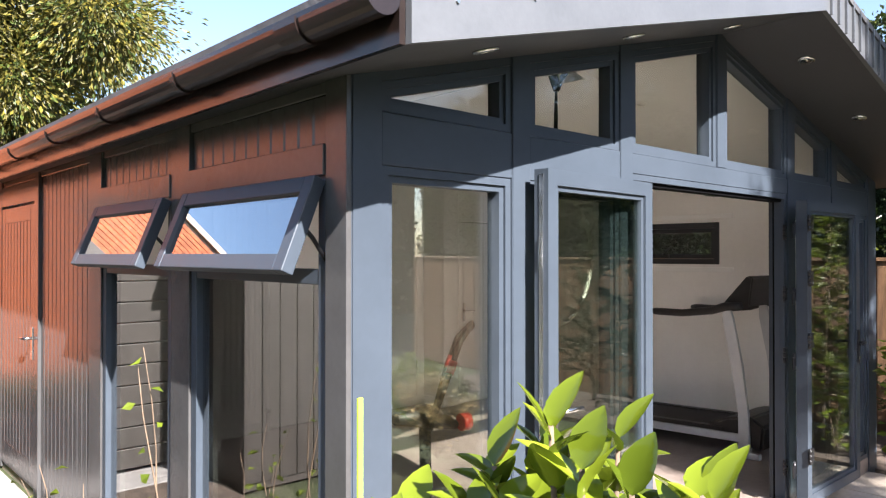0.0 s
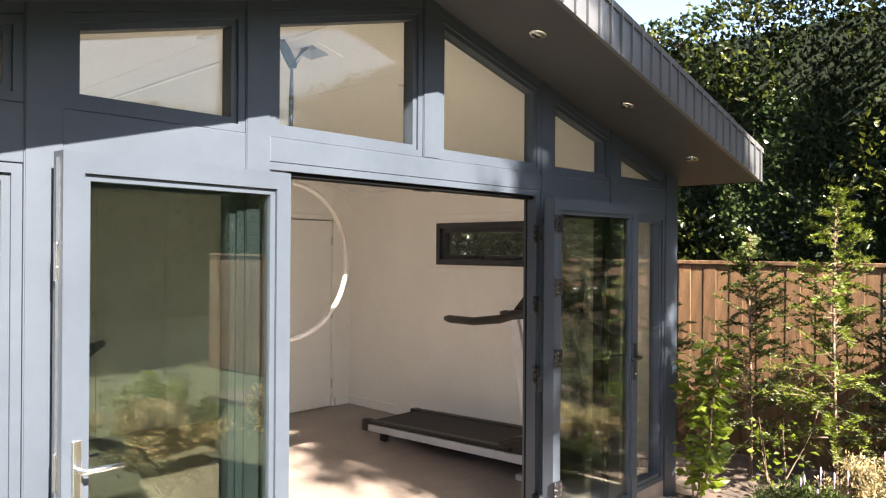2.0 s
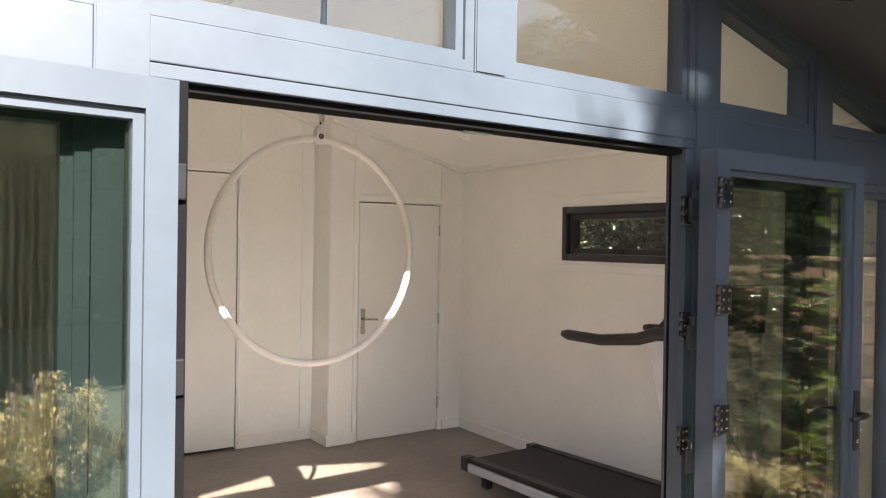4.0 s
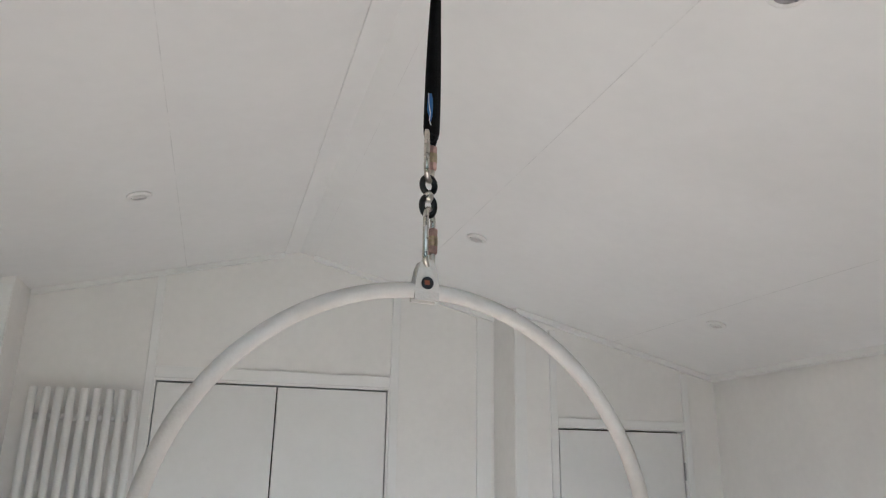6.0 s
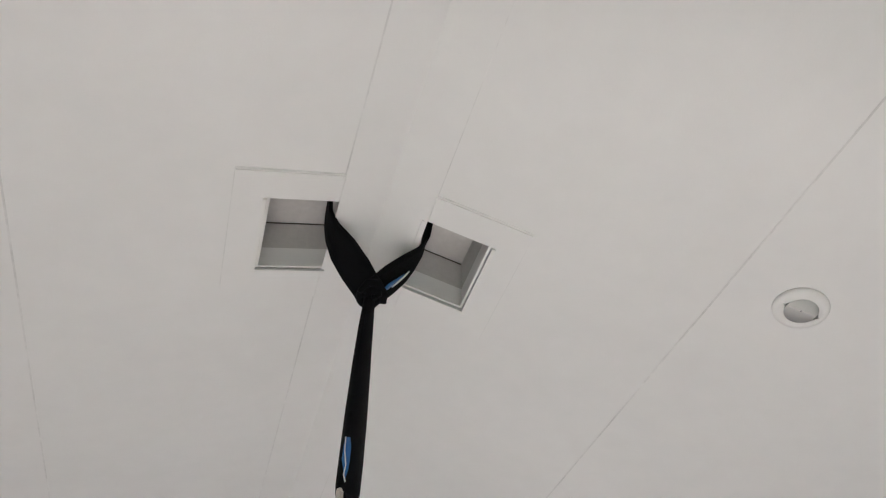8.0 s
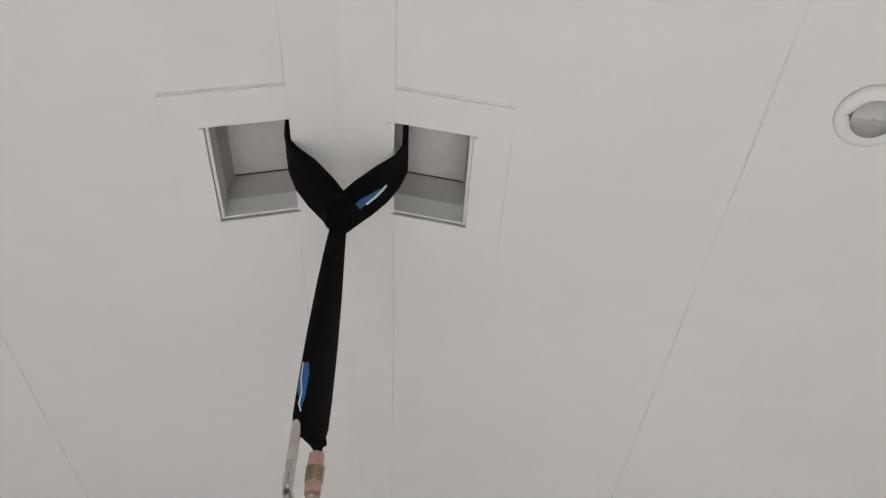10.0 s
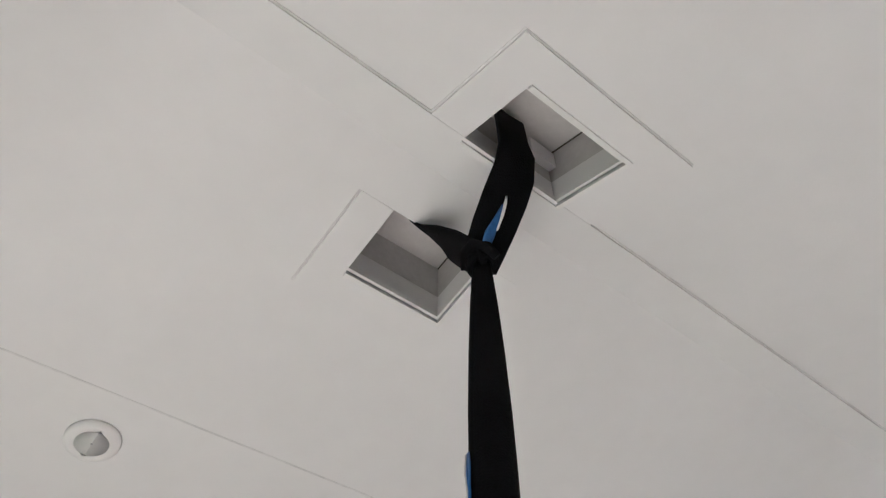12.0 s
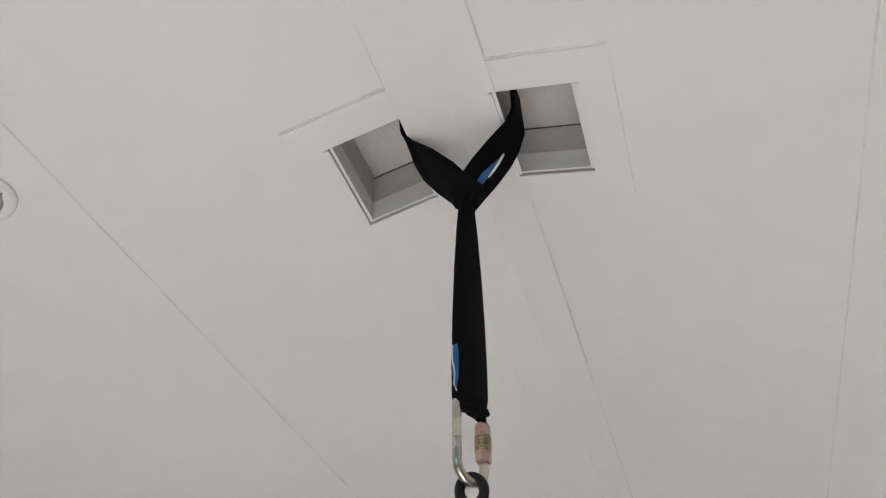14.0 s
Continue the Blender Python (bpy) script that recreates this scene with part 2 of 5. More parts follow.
def leaves(name, places, ways, sizes, material, wide=0.45, fold=0.25, seed=1):
    """Many pointed, folded leaves as one mesh: each has a stalk end, two sides and a tip."""
    rg = np.random.default_rng(seed)
    p, w = np.asarray(places, float), np.asarray(ways, float)
    n = len(p)
    w = w / np.maximum(np.linalg.norm(w, axis=1, keepdims=True), 1e-6)
    ref = rg.normal(size=(n, 3))
    s = np.cross(w, ref)
    s /= np.maximum(np.linalg.norm(s, axis=1, keepdims=True), 1e-6)
    up = np.cross(s, w)
    L = np.asarray(sizes, float).reshape(-1, 1) * np.ones((n, 1))
    mid = p + w * L * 0.5
    v = np.stack([p, mid + s * L * wide * 0.5 + up * L * fold * 0.5, p + w * L - up * L * 0.08, mid - s * L * wide * 0.5 + up * L * fold * 0.5, mid], 1).reshape(-1, 3)
    base = np.arange(n)[:, None] * 5
    f = np.concatenate([base + np.array([0, 1, 4]), base + np.array([1, 2, 4]), base + np.array([2, 3, 4]), base + np.array([3, 0, 4])], 1).reshape(-1, 3)
    me = bpy.data.meshes.new(name)
    me.from_pydata(v.tolist(), [], f.tolist())
    me.materials.append(material)
    return new(name, me)


# ---- the garden room: measures ----
RX, RZ, SLOPE = 5.625, 2.975, 0.2578     # ridge line, height of the ceiling ridge
CX = 5.670                               # ridge of the inner lining
SZ = 2.925                               # ridge of the soffit
XW, XE, YF, YB = 3.01, 8.30, 2.46, 9.4   # outer faces
IW, IE = 3.13, 8.18                     # inner faces
BACK, NIB = 6.494, 6.177
EAVE_W, EAVE_E, YO = 2.79, 8.44, 1.86
GROUND = -0.14


def soffit(x):
    return SZ - SLOPE * abs(x - RX)


def ceil_z(x):
    return RZ - SLOPE * abs(x - CX)


# ---- ground ----
bm = bmesh.new()
bmesh.ops.create_grid(bm, x_segments=60, y_segments=60, size=300)
for v in bm.verts:
    v.co.z = GROUND - 0.03
structure(part("ground", bm, M_LAWN), "mown green lawn stretching away", "ground")
bed = part("planting_bed", (lambda b: (box(b, 8.26, 9.65, -3.0, 9.0, GROUND - 0.03, GROUND + 0.02), b)[1])(bmesh.new()), M_SOIL)
structure(bed, "dark bare soil of the planting bed by the fence", "ground")
bed2 = part("planting_bed", (lambda b: (box(b, 1.95, 2.95, 0.65, 6.03, GROUND - 0.03, GROUND + 0.02), b)[1])(bmesh.new()), M_SOIL)
structure(bed2, "dark soil bed along the boarded wall", "ground")

# ---- floor, walls, ceiling ----
structure(boxpart("floor", (XW, XE, YF - 0.02, YB, GROUND - 0.1, 0.0), M_FLOOR), "grey mottled vinyl floor of the gym room", "floor")
sill = structure(boxpart("threshold", (4.72, 6.56, 2.36, 2.50, 0.001, 0.022), M_GREY), "grey metal door threshold", "threshold")

bm = bmesh.new()
# east wall with its small high window
ey0, ey1, ez0, ez1 = 3.78, 4.80, 1.60, 1.90
for d in ((YF + 0.1, ey0, 0, 2.6), (ey1, YB, 0, 2.6), (ey0, ey1, 0, ez0), (ey0, ey1, ez1, 2.6)):
    box(bm, IE, XE, d[0], d[1], d[2], min(d[3], soffit(XE) + 0.0))
structure(part("wall_east", bm, M_WHITE), "cream-white painted boarded wall with a small window", "wall")
bm = bmesh.new()
box(bm, IE, XE, YF + 0.1, YB, soffit(XE), ceil_z(IE) + 0.02)
structure(part("wall_plate_east", bm, M_WHITE), "white painted wall head under the ceiling", "wall")

# west wall: inner lining with two window openings
bm = bmesh.new()
for y0, y1, z0, z1 in ((3.69, 3.90, 0, 2.2), (4.92, YB, 0, 2.2), (2.562, 3.69, 0, 0.18), (3.90, 4.92, 0, 0.18), (2.562, 3.69, 2.0, 2.2), (3.90, 4.92, 2.0, 2.2)):
    box(bm, XW + 0.03, IW, y0, y1, z0, z1)
box(bm, XW + 0.03, IW, YF + 0.1, YB, 2.2, ceil_z(IW) + 0.02)
structure(part("wall_west", bm, M_WHITE), "white painted inner face of the boarded wall", "wall")

def gable_wall(bm, x0, x1, y0, y1, z0):
    """A wall whose head follows the ceiling."""
    top = [(x1, ceil_z(x1) + 0.015)] + ([(CX, RZ + 0.015)] if x0 < CX < x1 else []) + [(x0, ceil_z(x0) + 0.015)]
    prism(bm, [(x0, z0), (x1, z0)] + top, y0, "y", y1)


# back wall with cupboard recess, nib with the door, store box
bm = bmesh.new()
gable_wall(bm, 4.32, 4.977, BACK, BACK + 0.1, 0)
gable_wall(bm, 6.225, 6.872, BACK, BACK + 0.1, 0)
gable_wall(bm, 4.977, 6.225, BACK, BACK + 0.1, 2.198)
structure(part("wall_north", bm, M_WHITE), "white painted panelled back wall", "wall")
bm = bmesh.new()
gable_wall(bm, 6.872, 7.135, NIB, NIB + 0.09, 0)
gable_wall(bm, 7.938, IE, NIB, NIB + 0.09, 0)
gable_wall(bm, 7.135, 7.938, NIB, NIB + 0.09, 2.004)
gable_wall(bm, 6.872, 6.96, NIB + 0.09, BACK, 0)
structure(part("wall_nib", bm, M_WHITE), "white painted boxed-out wall round the door", "wall")
bm = bmesh.new()
gable_wall(bm, IW, 4.32, NIB, BACK, 0)
structure(part("wall_store", bm, M_WHITE), "white painted boxed-out store in the corner", "wall")
bm = bmesh.new()
gable_wall(bm, IW, IE, YB - 0.1, YB, 0)
structure(part("wall_rear", bm, M_WHITE), "plain rear wall of the building", "wall")

# ceiling: two slopes with two hatch holes beside the ridge
H0, H1, HY0, HY1 = 0.078, 0.210, 3.590, 3.776


def slope_box(bm, side, u0, u1, y0, y1, t0, t1):
    vs = box(bm, 0, 1, y0, y1, 0, 1)
    for v in vs:
        u = u0 + (u1 - u0) * v.co.x
        v.co = (CX + side * u, v.co.y, RZ - SLOPE * u + t0 + (t1 - t0) * v.co.z)


bm = bmesh.new()
UMAX = 2.60
for side in (-1, 1):
    slope_box(bm, side, 0, UMAX, YF + 0.1, HY0, 0, 0.02)
    slope_box(bm, side, 0, UMAX, HY1, YB, 0, 0.02)
    slope_box(bm, side, 0, H0, HY0, HY1, 0, 0.02)
    slope_box(bm, side, H1, UMAX, HY0, HY1, 0, 0.02)
    # ridge cover boards and the board round each hatch stand a little proud
    slope_box(bm, side, 0.0, 0.084, YF + 0.13, BACK, -0.007, -0.0005)
    slope_box(bm, side, 0.0845, 0.268, 3.530, HY0, -0.007, -0.0005)
    slope_box(bm, side, 0.0845, 0.268, HY1, 3.845, -0.007, -0.0005)
    slope_box(bm, side, H1, 0.268, HY0, HY1, -0.007, -0.0005)
structure(part("ceiling", bm, M_CEIL), "white painted vaulted board ceiling with ridge boards", "ceiling")
bm = bmesh.new()
for side in (-1, 1):
    for u in (0.605, 1.82):
        slope_box(bm, side, u, u + 0.003, YF + 0.13, BACK, -0.0012, -0.0004)
structure(part("ceiling_joint", bm, mat("filled_joint", (0.79, 0.78, 0.77), 0.7)), "fine filled joints between ceiling boards", "trim")
bm = bmesh.new()
for side in (-1, 1):
    slope_box(bm, side, 0.084, 0.0868, YF + 0.13, 3.530, -0.0022, -0.0004)
    slope_box(bm, side, 0.084, 0.0868, 3.868, BACK, -0.0022, -0.0004)
    slope_box(bm, side, 0.0870, 0.2705, 3.5272, 3.530, -0.0022, -0.0004)
    slope_box(bm, side, 0.268, 0.2705, 3.5305, 3.845, -0.0022, -0.0004)
structure(part("ceiling_gap", bm, mat("open_joint", (0.80, 0.79, 0.78), 0.8)), "open shadow gaps along the ridge boards", "trim")
# greyer than the ceiling: the shade inside the hatches is put into this colour
M_RECESS = mat("shaded_recess_board", (0.60, 0.585, 0.565), 0.7, var=0.05, scale=9, bump=0.1, bscale=120)
M_CRACK = mat("dark_board_joint", (0.10, 0.095, 0.09), 0.9)
for side in (-1, 1):
    hatch = empty("ceiling_hatch", "open square ceiling hatch beside the ridge", "hatch", "ceiling hatches")

    def panel(name, u0, u1, y0, y1, t0, t1, material=M_CEIL, label=""):
        bm = bmesh.new()
        slope_box(bm, side, u0, u1, y0, y1, t0, t1)
        return part(name, bm, material, hatch, label)

    # ceiling board edges, then the timber box set back behind them
    panel("board_edge", H1 + 0.001, H1 + 0.013, HY0 - 0.013, HY1 + 0.013, 0.0205, 0.052)
    panel("board_edge", H0 - 0.013, H0 - 0.001, HY0 - 0.013, HY1 + 0.013, 0.0205, 0.052)
    panel("board_edge", H0 - 0.001, H1 + 0.001, HY0 - 0.013, HY0 - 0.001, 0.0205, 0.052)
    panel("board_edge", H0 - 0.001, H1 + 0.001, HY1 + 0.001, HY1 + 0.013, 0.0205, 0.052)
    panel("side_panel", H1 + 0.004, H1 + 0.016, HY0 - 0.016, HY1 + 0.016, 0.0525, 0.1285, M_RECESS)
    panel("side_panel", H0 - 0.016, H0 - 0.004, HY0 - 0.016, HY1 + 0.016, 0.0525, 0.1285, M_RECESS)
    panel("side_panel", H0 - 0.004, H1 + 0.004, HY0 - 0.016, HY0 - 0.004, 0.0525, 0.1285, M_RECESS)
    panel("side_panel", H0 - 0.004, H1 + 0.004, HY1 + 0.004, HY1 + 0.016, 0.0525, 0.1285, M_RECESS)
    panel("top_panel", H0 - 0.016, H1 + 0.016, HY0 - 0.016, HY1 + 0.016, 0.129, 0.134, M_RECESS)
    panel("joint", H0 + 0.002, H1 + 0.003, HY1 + 0.0015, HY1 + 0.0037, 0.1262, 0.1278, M_CRACK, "dark ragged joint")
    if side > 0:
        panel("noggin", H0 - 0.003, H0 + 0.012, HY1 - 0.05, HY1 + 0.0035, 0.085, 0.123, M_CEIL, "small timber packing block")
    for a in (0, 0.008):
        h0, h1, k1, z = H0 + a * 0.6, H1 - a * 0.6, HY1 - a * 0.6, -0.012 + a
        panel("frame_strip", h1, h1 + 0.007, HY0, k1 + 0.007, z, z + 0.01, M_TRIM, "thin stepped white frame strip")
        panel("frame_strip", h0, h1, k1, k1 + 0.007, z, z + 0.01, M_TRIM, "thin stepped white frame strip")
        if side > 0:
            panel("frame_strip", h0 - 0.005, h0, HY0, k1 + 0.007, z, z + 0.01, M_TRIM, "thin stepped white frame strip")

# skirting
bm = bmesh.new()
for d in ((6.235, 6.872, BACK - 0.016, BACK), (4.32, 4.966, BACK - 0.016, BACK), (6.856, 6.872, NIB - 0.016, BACK - 0.016), (6.872, 7.09, NIB - 0.016, NIB), (7.98, IE, NIB - 0.016, NIB), (IE - 0.016, IE, YF + 0.12, NIB - 0.016), (IW, 4.336, NIB - 0.016, NIB), (4.32, 4.336, NIB, BACK - 0.016), (IW, IW + 0.016, YF + 0.12, NIB - 0.016)):
    box(bm, *d, 0.001, 0.095, bevel=0.003)
structure(part("baseboard", bm, M_TRIM), "white painted skirting board", "baseboard")

# thin panel mouldings and cover strips on the back walls
bm = bmesh.new()
for x0, x1, z0, z1 in ((4.924, 4.969, 0.1, 2.76), (6.235, 6.284, 0.1, 2.80), (4.969, 6.235, 2.212, 2.275)):
    box(bm, x0, x1, BACK - 0.014, BACK, z0, z1, bevel=0.003)
for x0, x1 in ((6.76, 6.85), ):
    box(bm, x0, x1, BACK - 0.014, BACK, 0.1, 2.66, bevel=0.003)
for x0, x1, z0, z1 in ((7.087, 7.128, 0.096, 2.55), (7.945, 7.986, 0.096, 2.34), (7.128, 7.945, 2.012, 2.058), (6.874, 6.942, 0.096, 2.62)):
    box(bm, x0, x1, NIB - 0.014, NIB, z0, z1, bevel=0.003)
for x0, x1, z0, z1 in ((4.25, 4.318, 0.096, 2.58), (4.08, 4.125, 0.096, 2.5), (3.2, 4.08, 2.05, 2.09)):
    box(bm, x0, x1, NIB - 0.014, NIB, z0, z1, bevel=0.003)
for y0, y1, z0, z1 in ((3.59, 4.97, 1.985, 2.03), (3.59, 4.97, 1.475, 1.52)):
    box(bm, IE - 0.014, IE, y0, y1, z0, z1, bevel=0.003)
structure(part("trim", bm, M_TRIM), "thin white cover strips and mouldings", "trim")
bm = bmesh.new()
for side in (-1, 1):
    u0, u1 = 0.0, 2.49
    slope_box(bm, side, 0.084, 1.19 if side > 0 else 1.34, BACK - 0.03, BACK, -0.03, -0.001)
slope_box(bm, 1, 1.21, 2.49, NIB - 0.03, NIB, -0.03, -0.001)
slope_box(bm, 1, 2.465, 2.495, YF + 0.12, NIB - 0.03, -0.03, -0.001)
structure(part("cornice", bm, M_TRIM), "small white cornice strip where ceiling meets wall", "trim")


# ---- doors inside ----
def knob(bm, x, y, z):
    tube(bm, [(x, y, z), (x, y - 0.012, z), (x, y - 0.02, z), (x, y - 0.032, z), (x, y - 0.037, z)], 0.01, 14, radii=[0.009, 0.008, 0.017, 0.019, 0.010])


cup = empty("cupboard", "white flush double-door cupboard built into the wall", "cupboard")
for x0, x1, kx in ((4.984, 5.601, 5.566), (5.609, 6.218, 5.648)):
    d = boxpart("door", (x0, x1, BACK + 0.004, BACK + 0.03, 0.02, 2.1895), M_DOOR, cup, bevel=0.002)
    bm = bmesh.new()
    knob(bm, kx, BACK + 0.004, 1.117)
    part("knob", bm, M_CHROME, d, "small round chrome knob")
boxpart("carcass", (4.981, 6.221, BACK + 0.04, BACK + 0.09, 0.0, 2.195), M_GAP, cup, "dark inside of the cupboard")

door = empty("door_1", "white flush inner door with a lever handle", "door", kind="structure")
dleaf = boxpart("door_leaf", (7.143, 7.930, NIB + 0.004, NIB + 0.04, 0.008, 1.994), M_DOOR, door, bevel=0.002)
boxpart("backing", (7.136, 7.937, NIB + 0.05, NIB + 0.085, 0.002, 2.002), M_GAP, door, "dark gap behind the door")
bm = bmesh.new()
box(bm, 7.162, 7.204, NIB - 0.004, NIB + 0.004, 0.90, 1.11, bevel=0.003)
part("backplate", bm, M_CHROME, dleaf, "brushed steel backplate")
bm = bmesh.new()
tube(bm, [(7.183, NIB, 1.025), (7.183, NIB - 0.045, 1.025), (7.197, NIB - 0.052, 1.025), (7.242, NIB - 0.052, 1.024), (7.297, NIB - 0.05, 1.02)], 0.0085, 12)
part("lever", bm, M_CHROME, dleaf, "brushed steel lever")
for z in (0.25, 1.0, 1.78):
    bm = bmesh.new()
    box(bm, 7.930, 7.942, NIB - 0.004, NIB + 0.004, z - 0.05, z + 0.05, bevel=0.002)
    part("hinge", bm, M_CHROME, dleaf, "steel butt hinge")
store = empty("door_2", "white flush store door beside the radiator", "door", kind="structure")
boxpart("door_leaf", (3.30, 4.07, NIB - 0.008, NIB - 0.002, 0.02, 2.04), M_DOOR, store, bevel=0.001)

# ---- radiator: nine upright tubes ----
rad = empty("radiator", "tall white column radiator on the back wall", "radiator")
xs = [4.432 + i * (4.896 - 4.432) / 8 for i in range(9)]
for x in xs:
    bm = bmesh.new()
    tube(bm, [(x, 6.395, 0.268), (x, 6.395, 0.275), (x, 6.395, 2.126), (x, 6.395, 2.132)], 0.019, 14, radii=[0.014, 0.019, 0.019, 0.014])
    part("tube", bm, M_RAD, rad)
for z in (0.36, 1.99):
    bm = bmesh.new()
    tube(bm, [(4.432, 6.425, z), (4.896, 6.425, z)], 0.016, 12)
    for x in (4.50, 4.83):
        tube(bm, [(x, 6.425, z), (x, BACK, z)], 0.012, 8)
    part("header_pipe", bm, M_RAD, rad)
bm = bmesh.new()
tube(bm, [(4.896, 6.41, 0.27), (4.896, 6.41, 0.20), (4.896, 6.41, 0.001)], 0.008, 8)
tube(bm, [(4.896, 6.41, 0.215), (4.896, 6.36, 0.215)], 0.018, 12)
part("valve", bm, M_CHROME, rad, "chrome radiator valve and pipe")

# ---- small high window in the east wall ----
w = empty("window_3", "small dark grey high-level window in a white wall", "window", kind="structure")


def frame_yz(bm, x0, x1, y0, y1, z0, z1, t, bevel=0.004):
    box(bm, x0, x1, y0, y0 + t, z0, z1, bevel=bevel)
    box(bm, x0, x1, y1 - t, y1, z0, z1, bevel=bevel)
    box(bm, x0 + 0.001, x1 - 0.001, y0 + t, y1 - t, z0, z0 + t, bevel=bevel)
    box(bm, x0 + 0.001, x1 - 0.001, y0 + t, y1 - t, z1 - t, z1, bevel=bevel)


M_DARK = mat("anthracite_window_paint", (0.025, 0.028, 0.034), 0.35, var=0.06, scale=5)
bm = bmesh.new()
frame_yz(bm, IE - 0.012, XE, 3.728, 4.851, 1.549, 1.950, 0.052)
part("window_frame", bm, M_DARK, w, "anthracite frame")
bm = bmesh.new()
frame_yz(bm, IE + 0.02, XE - 0.03, 3.782, 4.797, 1.603, 1.896, 0.042)
part("sash", bm, M_DARK, w, "anthracite sash")
boxpart("pane", (XE - 0.07, XE - 0.06, 3.822, 4.757, 1.643, 1.856), M_GLASS, w, bevel=0)
bm = bmesh.new()
box(bm, IE - 0.006, IE + 0.02, 4.26, 4.34, 1.606, 1.64, bevel=0.003)
tube(bm, [(IE - 0.004, 4.30, 1.624), (IE - 0.03, 4.30, 1.634), (IE - 0.035, 4.28, 1.664), (IE - 0.03, 4.23, 1.71)], 0.009, 8)
part("window_handle", bm, M_BLACK, w, "black window handle")

# ---- front: posts, transoms, glazing ----
POSTS = ((XW, 3.14), (3.815, 3.93), (4.595, 4.705), (5.570, 5.680), (6.545, 6.655), (7.32, 7.435), (8.11, XE))
front = empty("front_frame", "grey painted timber posts and rails of the glazed gable", "wall", kind="structure")
for i, (a, b) in enumerate(POSTS):
    bm = bmesh.new()
    z0 = 2.1445 if i == 3 else (GROUND - 0.1 if i in (0, 6) else -0.001)
    mid = min(max(RX, a), b)
    top = [(a, z0), (b, z0), (b, soffit(b) + 0.02)] + ([(mid, soffit(mid) + 0.02)] if a < mid < b else []) + [(a, soffit(a) + 0.02)]
    prism(bm, top, YF - 0.028, "y", YF + 0.1)
    bmesh.ops.recalc_face_normals(bm, faces=bm.faces)
    bmesh.ops.bevel(bm, geom=[e for e in bm.edges if abs(e.verts[0].co.y - e.verts[1].co.y) < 1e-4 and e.verts[0].co.y < YF], offset=0.004, segments=2, affect="EDGES")
    part("post", bm, M_GREY, front)
for i, k in ((0, 1), (1, 2), (2, 4), (4, 5), (5, 6)):
    boxpart("transom", (POSTS[i][1], POSTS[k][0], YF - 0.024, YF + 0.1, 2.045 if i == 2 else 1.957, 2.144), M_GREY, front, bevel=0.003)
# gable rail under the soffit
bm = bmesh.new()
for i in range(6):
    a, b = POSTS[i][1], POSTS[i + 1][0]
    prism(bm, [(a, soffit(a) - 0.034), (b, soffit(b) - 0.034), (b, soffit(b) + 0.02), (a, soffit(a) + 0.02)], YF - 0.02, "y", YF + 0.1)
prism(bm, [(XW, soffit(XW) - 0.02), (RX, SZ - 0.02), (RX, RZ + 0.04), (XW, ceil_z(XW) + 0.04)], YF + 0.1, "y", YF + 0.13)
prism(bm, [(RX, SZ - 0.02), (XE, soffit(XE) - 0.02), (XE, ceil_z(XE) + 0.04), (RX, RZ + 0.04)], YF + 0.1, "y", YF + 0.13)
structure(part("gable_rail", bm, M_GREY), "grey sloping rails under the roof edge", "wall")


def inset(poly, d):
    """The outline drawn in by d on every side."""
    n, out = len(poly), []
    for i in range(n):
        p0, p1, p2 = (Vector(poly[k % n]) for k in (i - 1, i, i + 1))
        e1, e2 = (p1 - p0).normalized(), (p2 - p1).normalized()
        n1, n2 = Vector((-e1.y, e1.x)), Vector((-e2.y, e2.x))
        k = d / max(0.15, 1 + n1.dot(n2))
        out.append(tuple(p1 + (n1 + n2) * k))
    return out


def ring_frame(bm, outer, inner, y0, y1):
    n = len(outer)
    rows = [[bm.verts.new((p[0], y, p[1])) for p in poly] for poly, y in ((outer, y0), (inner, y0), (inner, y1), (outer, y1))]
    for i in range(n):
        j = (i + 1) % n
        for a in range(4):
            q, t = rows[a], rows[(a + 1) % 4]
            bm.faces.new((q[i], q[j], t[j], t[i]))


def glazed(name, poly, label, y=YF, t=0.055, tint=M_GLASS):
    """A frame with a stepped glazing bead and a pane in it; poly runs anticlockwise in x, z."""
    wd = empty(name, label, "window", kind="structure")
    bm = bmesh.new()
    mid, inn = inset(poly, t * 0.55), inset(poly, t)
    ring_frame(bm, poly, mid, y - 0.018, y + 0.07)
    ring_frame(bm, mid, inn, y - 0.006, y + 0.06)
    part("window_frame", bm, M_GREY, wd)
    bm = bmesh.new()
    prism(bm, inset(poly, t - 0.006), y + 0.036, "y", y + 0.048)
    part("pane", bm, tint, wd)
    return wd


for i in range(6):
    a, b = POSTS[i][1], POSTS[i + 1][0]
    ta, tb = soffit(a) - 0.036, soffit(b) - 0.036
    poly = [(a, 2.146), (b, 2.146), (b, tb), (a, ta)]
    if i == 0:
        poly = [(3.145, 2.146), (b, 2.146), (b, tb)] if ta < 2.2 else poly
    if i == 5:
        poly = [(a, 2.146), (8.105, 2.146), (a, ta)] if tb < 2.2 else poly
    glazed("window_4", poly, "grey framed sloping gable light over the transom")
for i, (a, b) in enumerate(((3.142, 3.813), (3.932, 4.593), (6.657, 7.318), (7.437, 8.108))):
    glazed("window_5", [(a, 0.002), (b, 0.002), (b, 1.955), (a, 1.955)], "tall fixed glazed panel in a grey frame", t=0.056, tint=M_LOWGLASS)

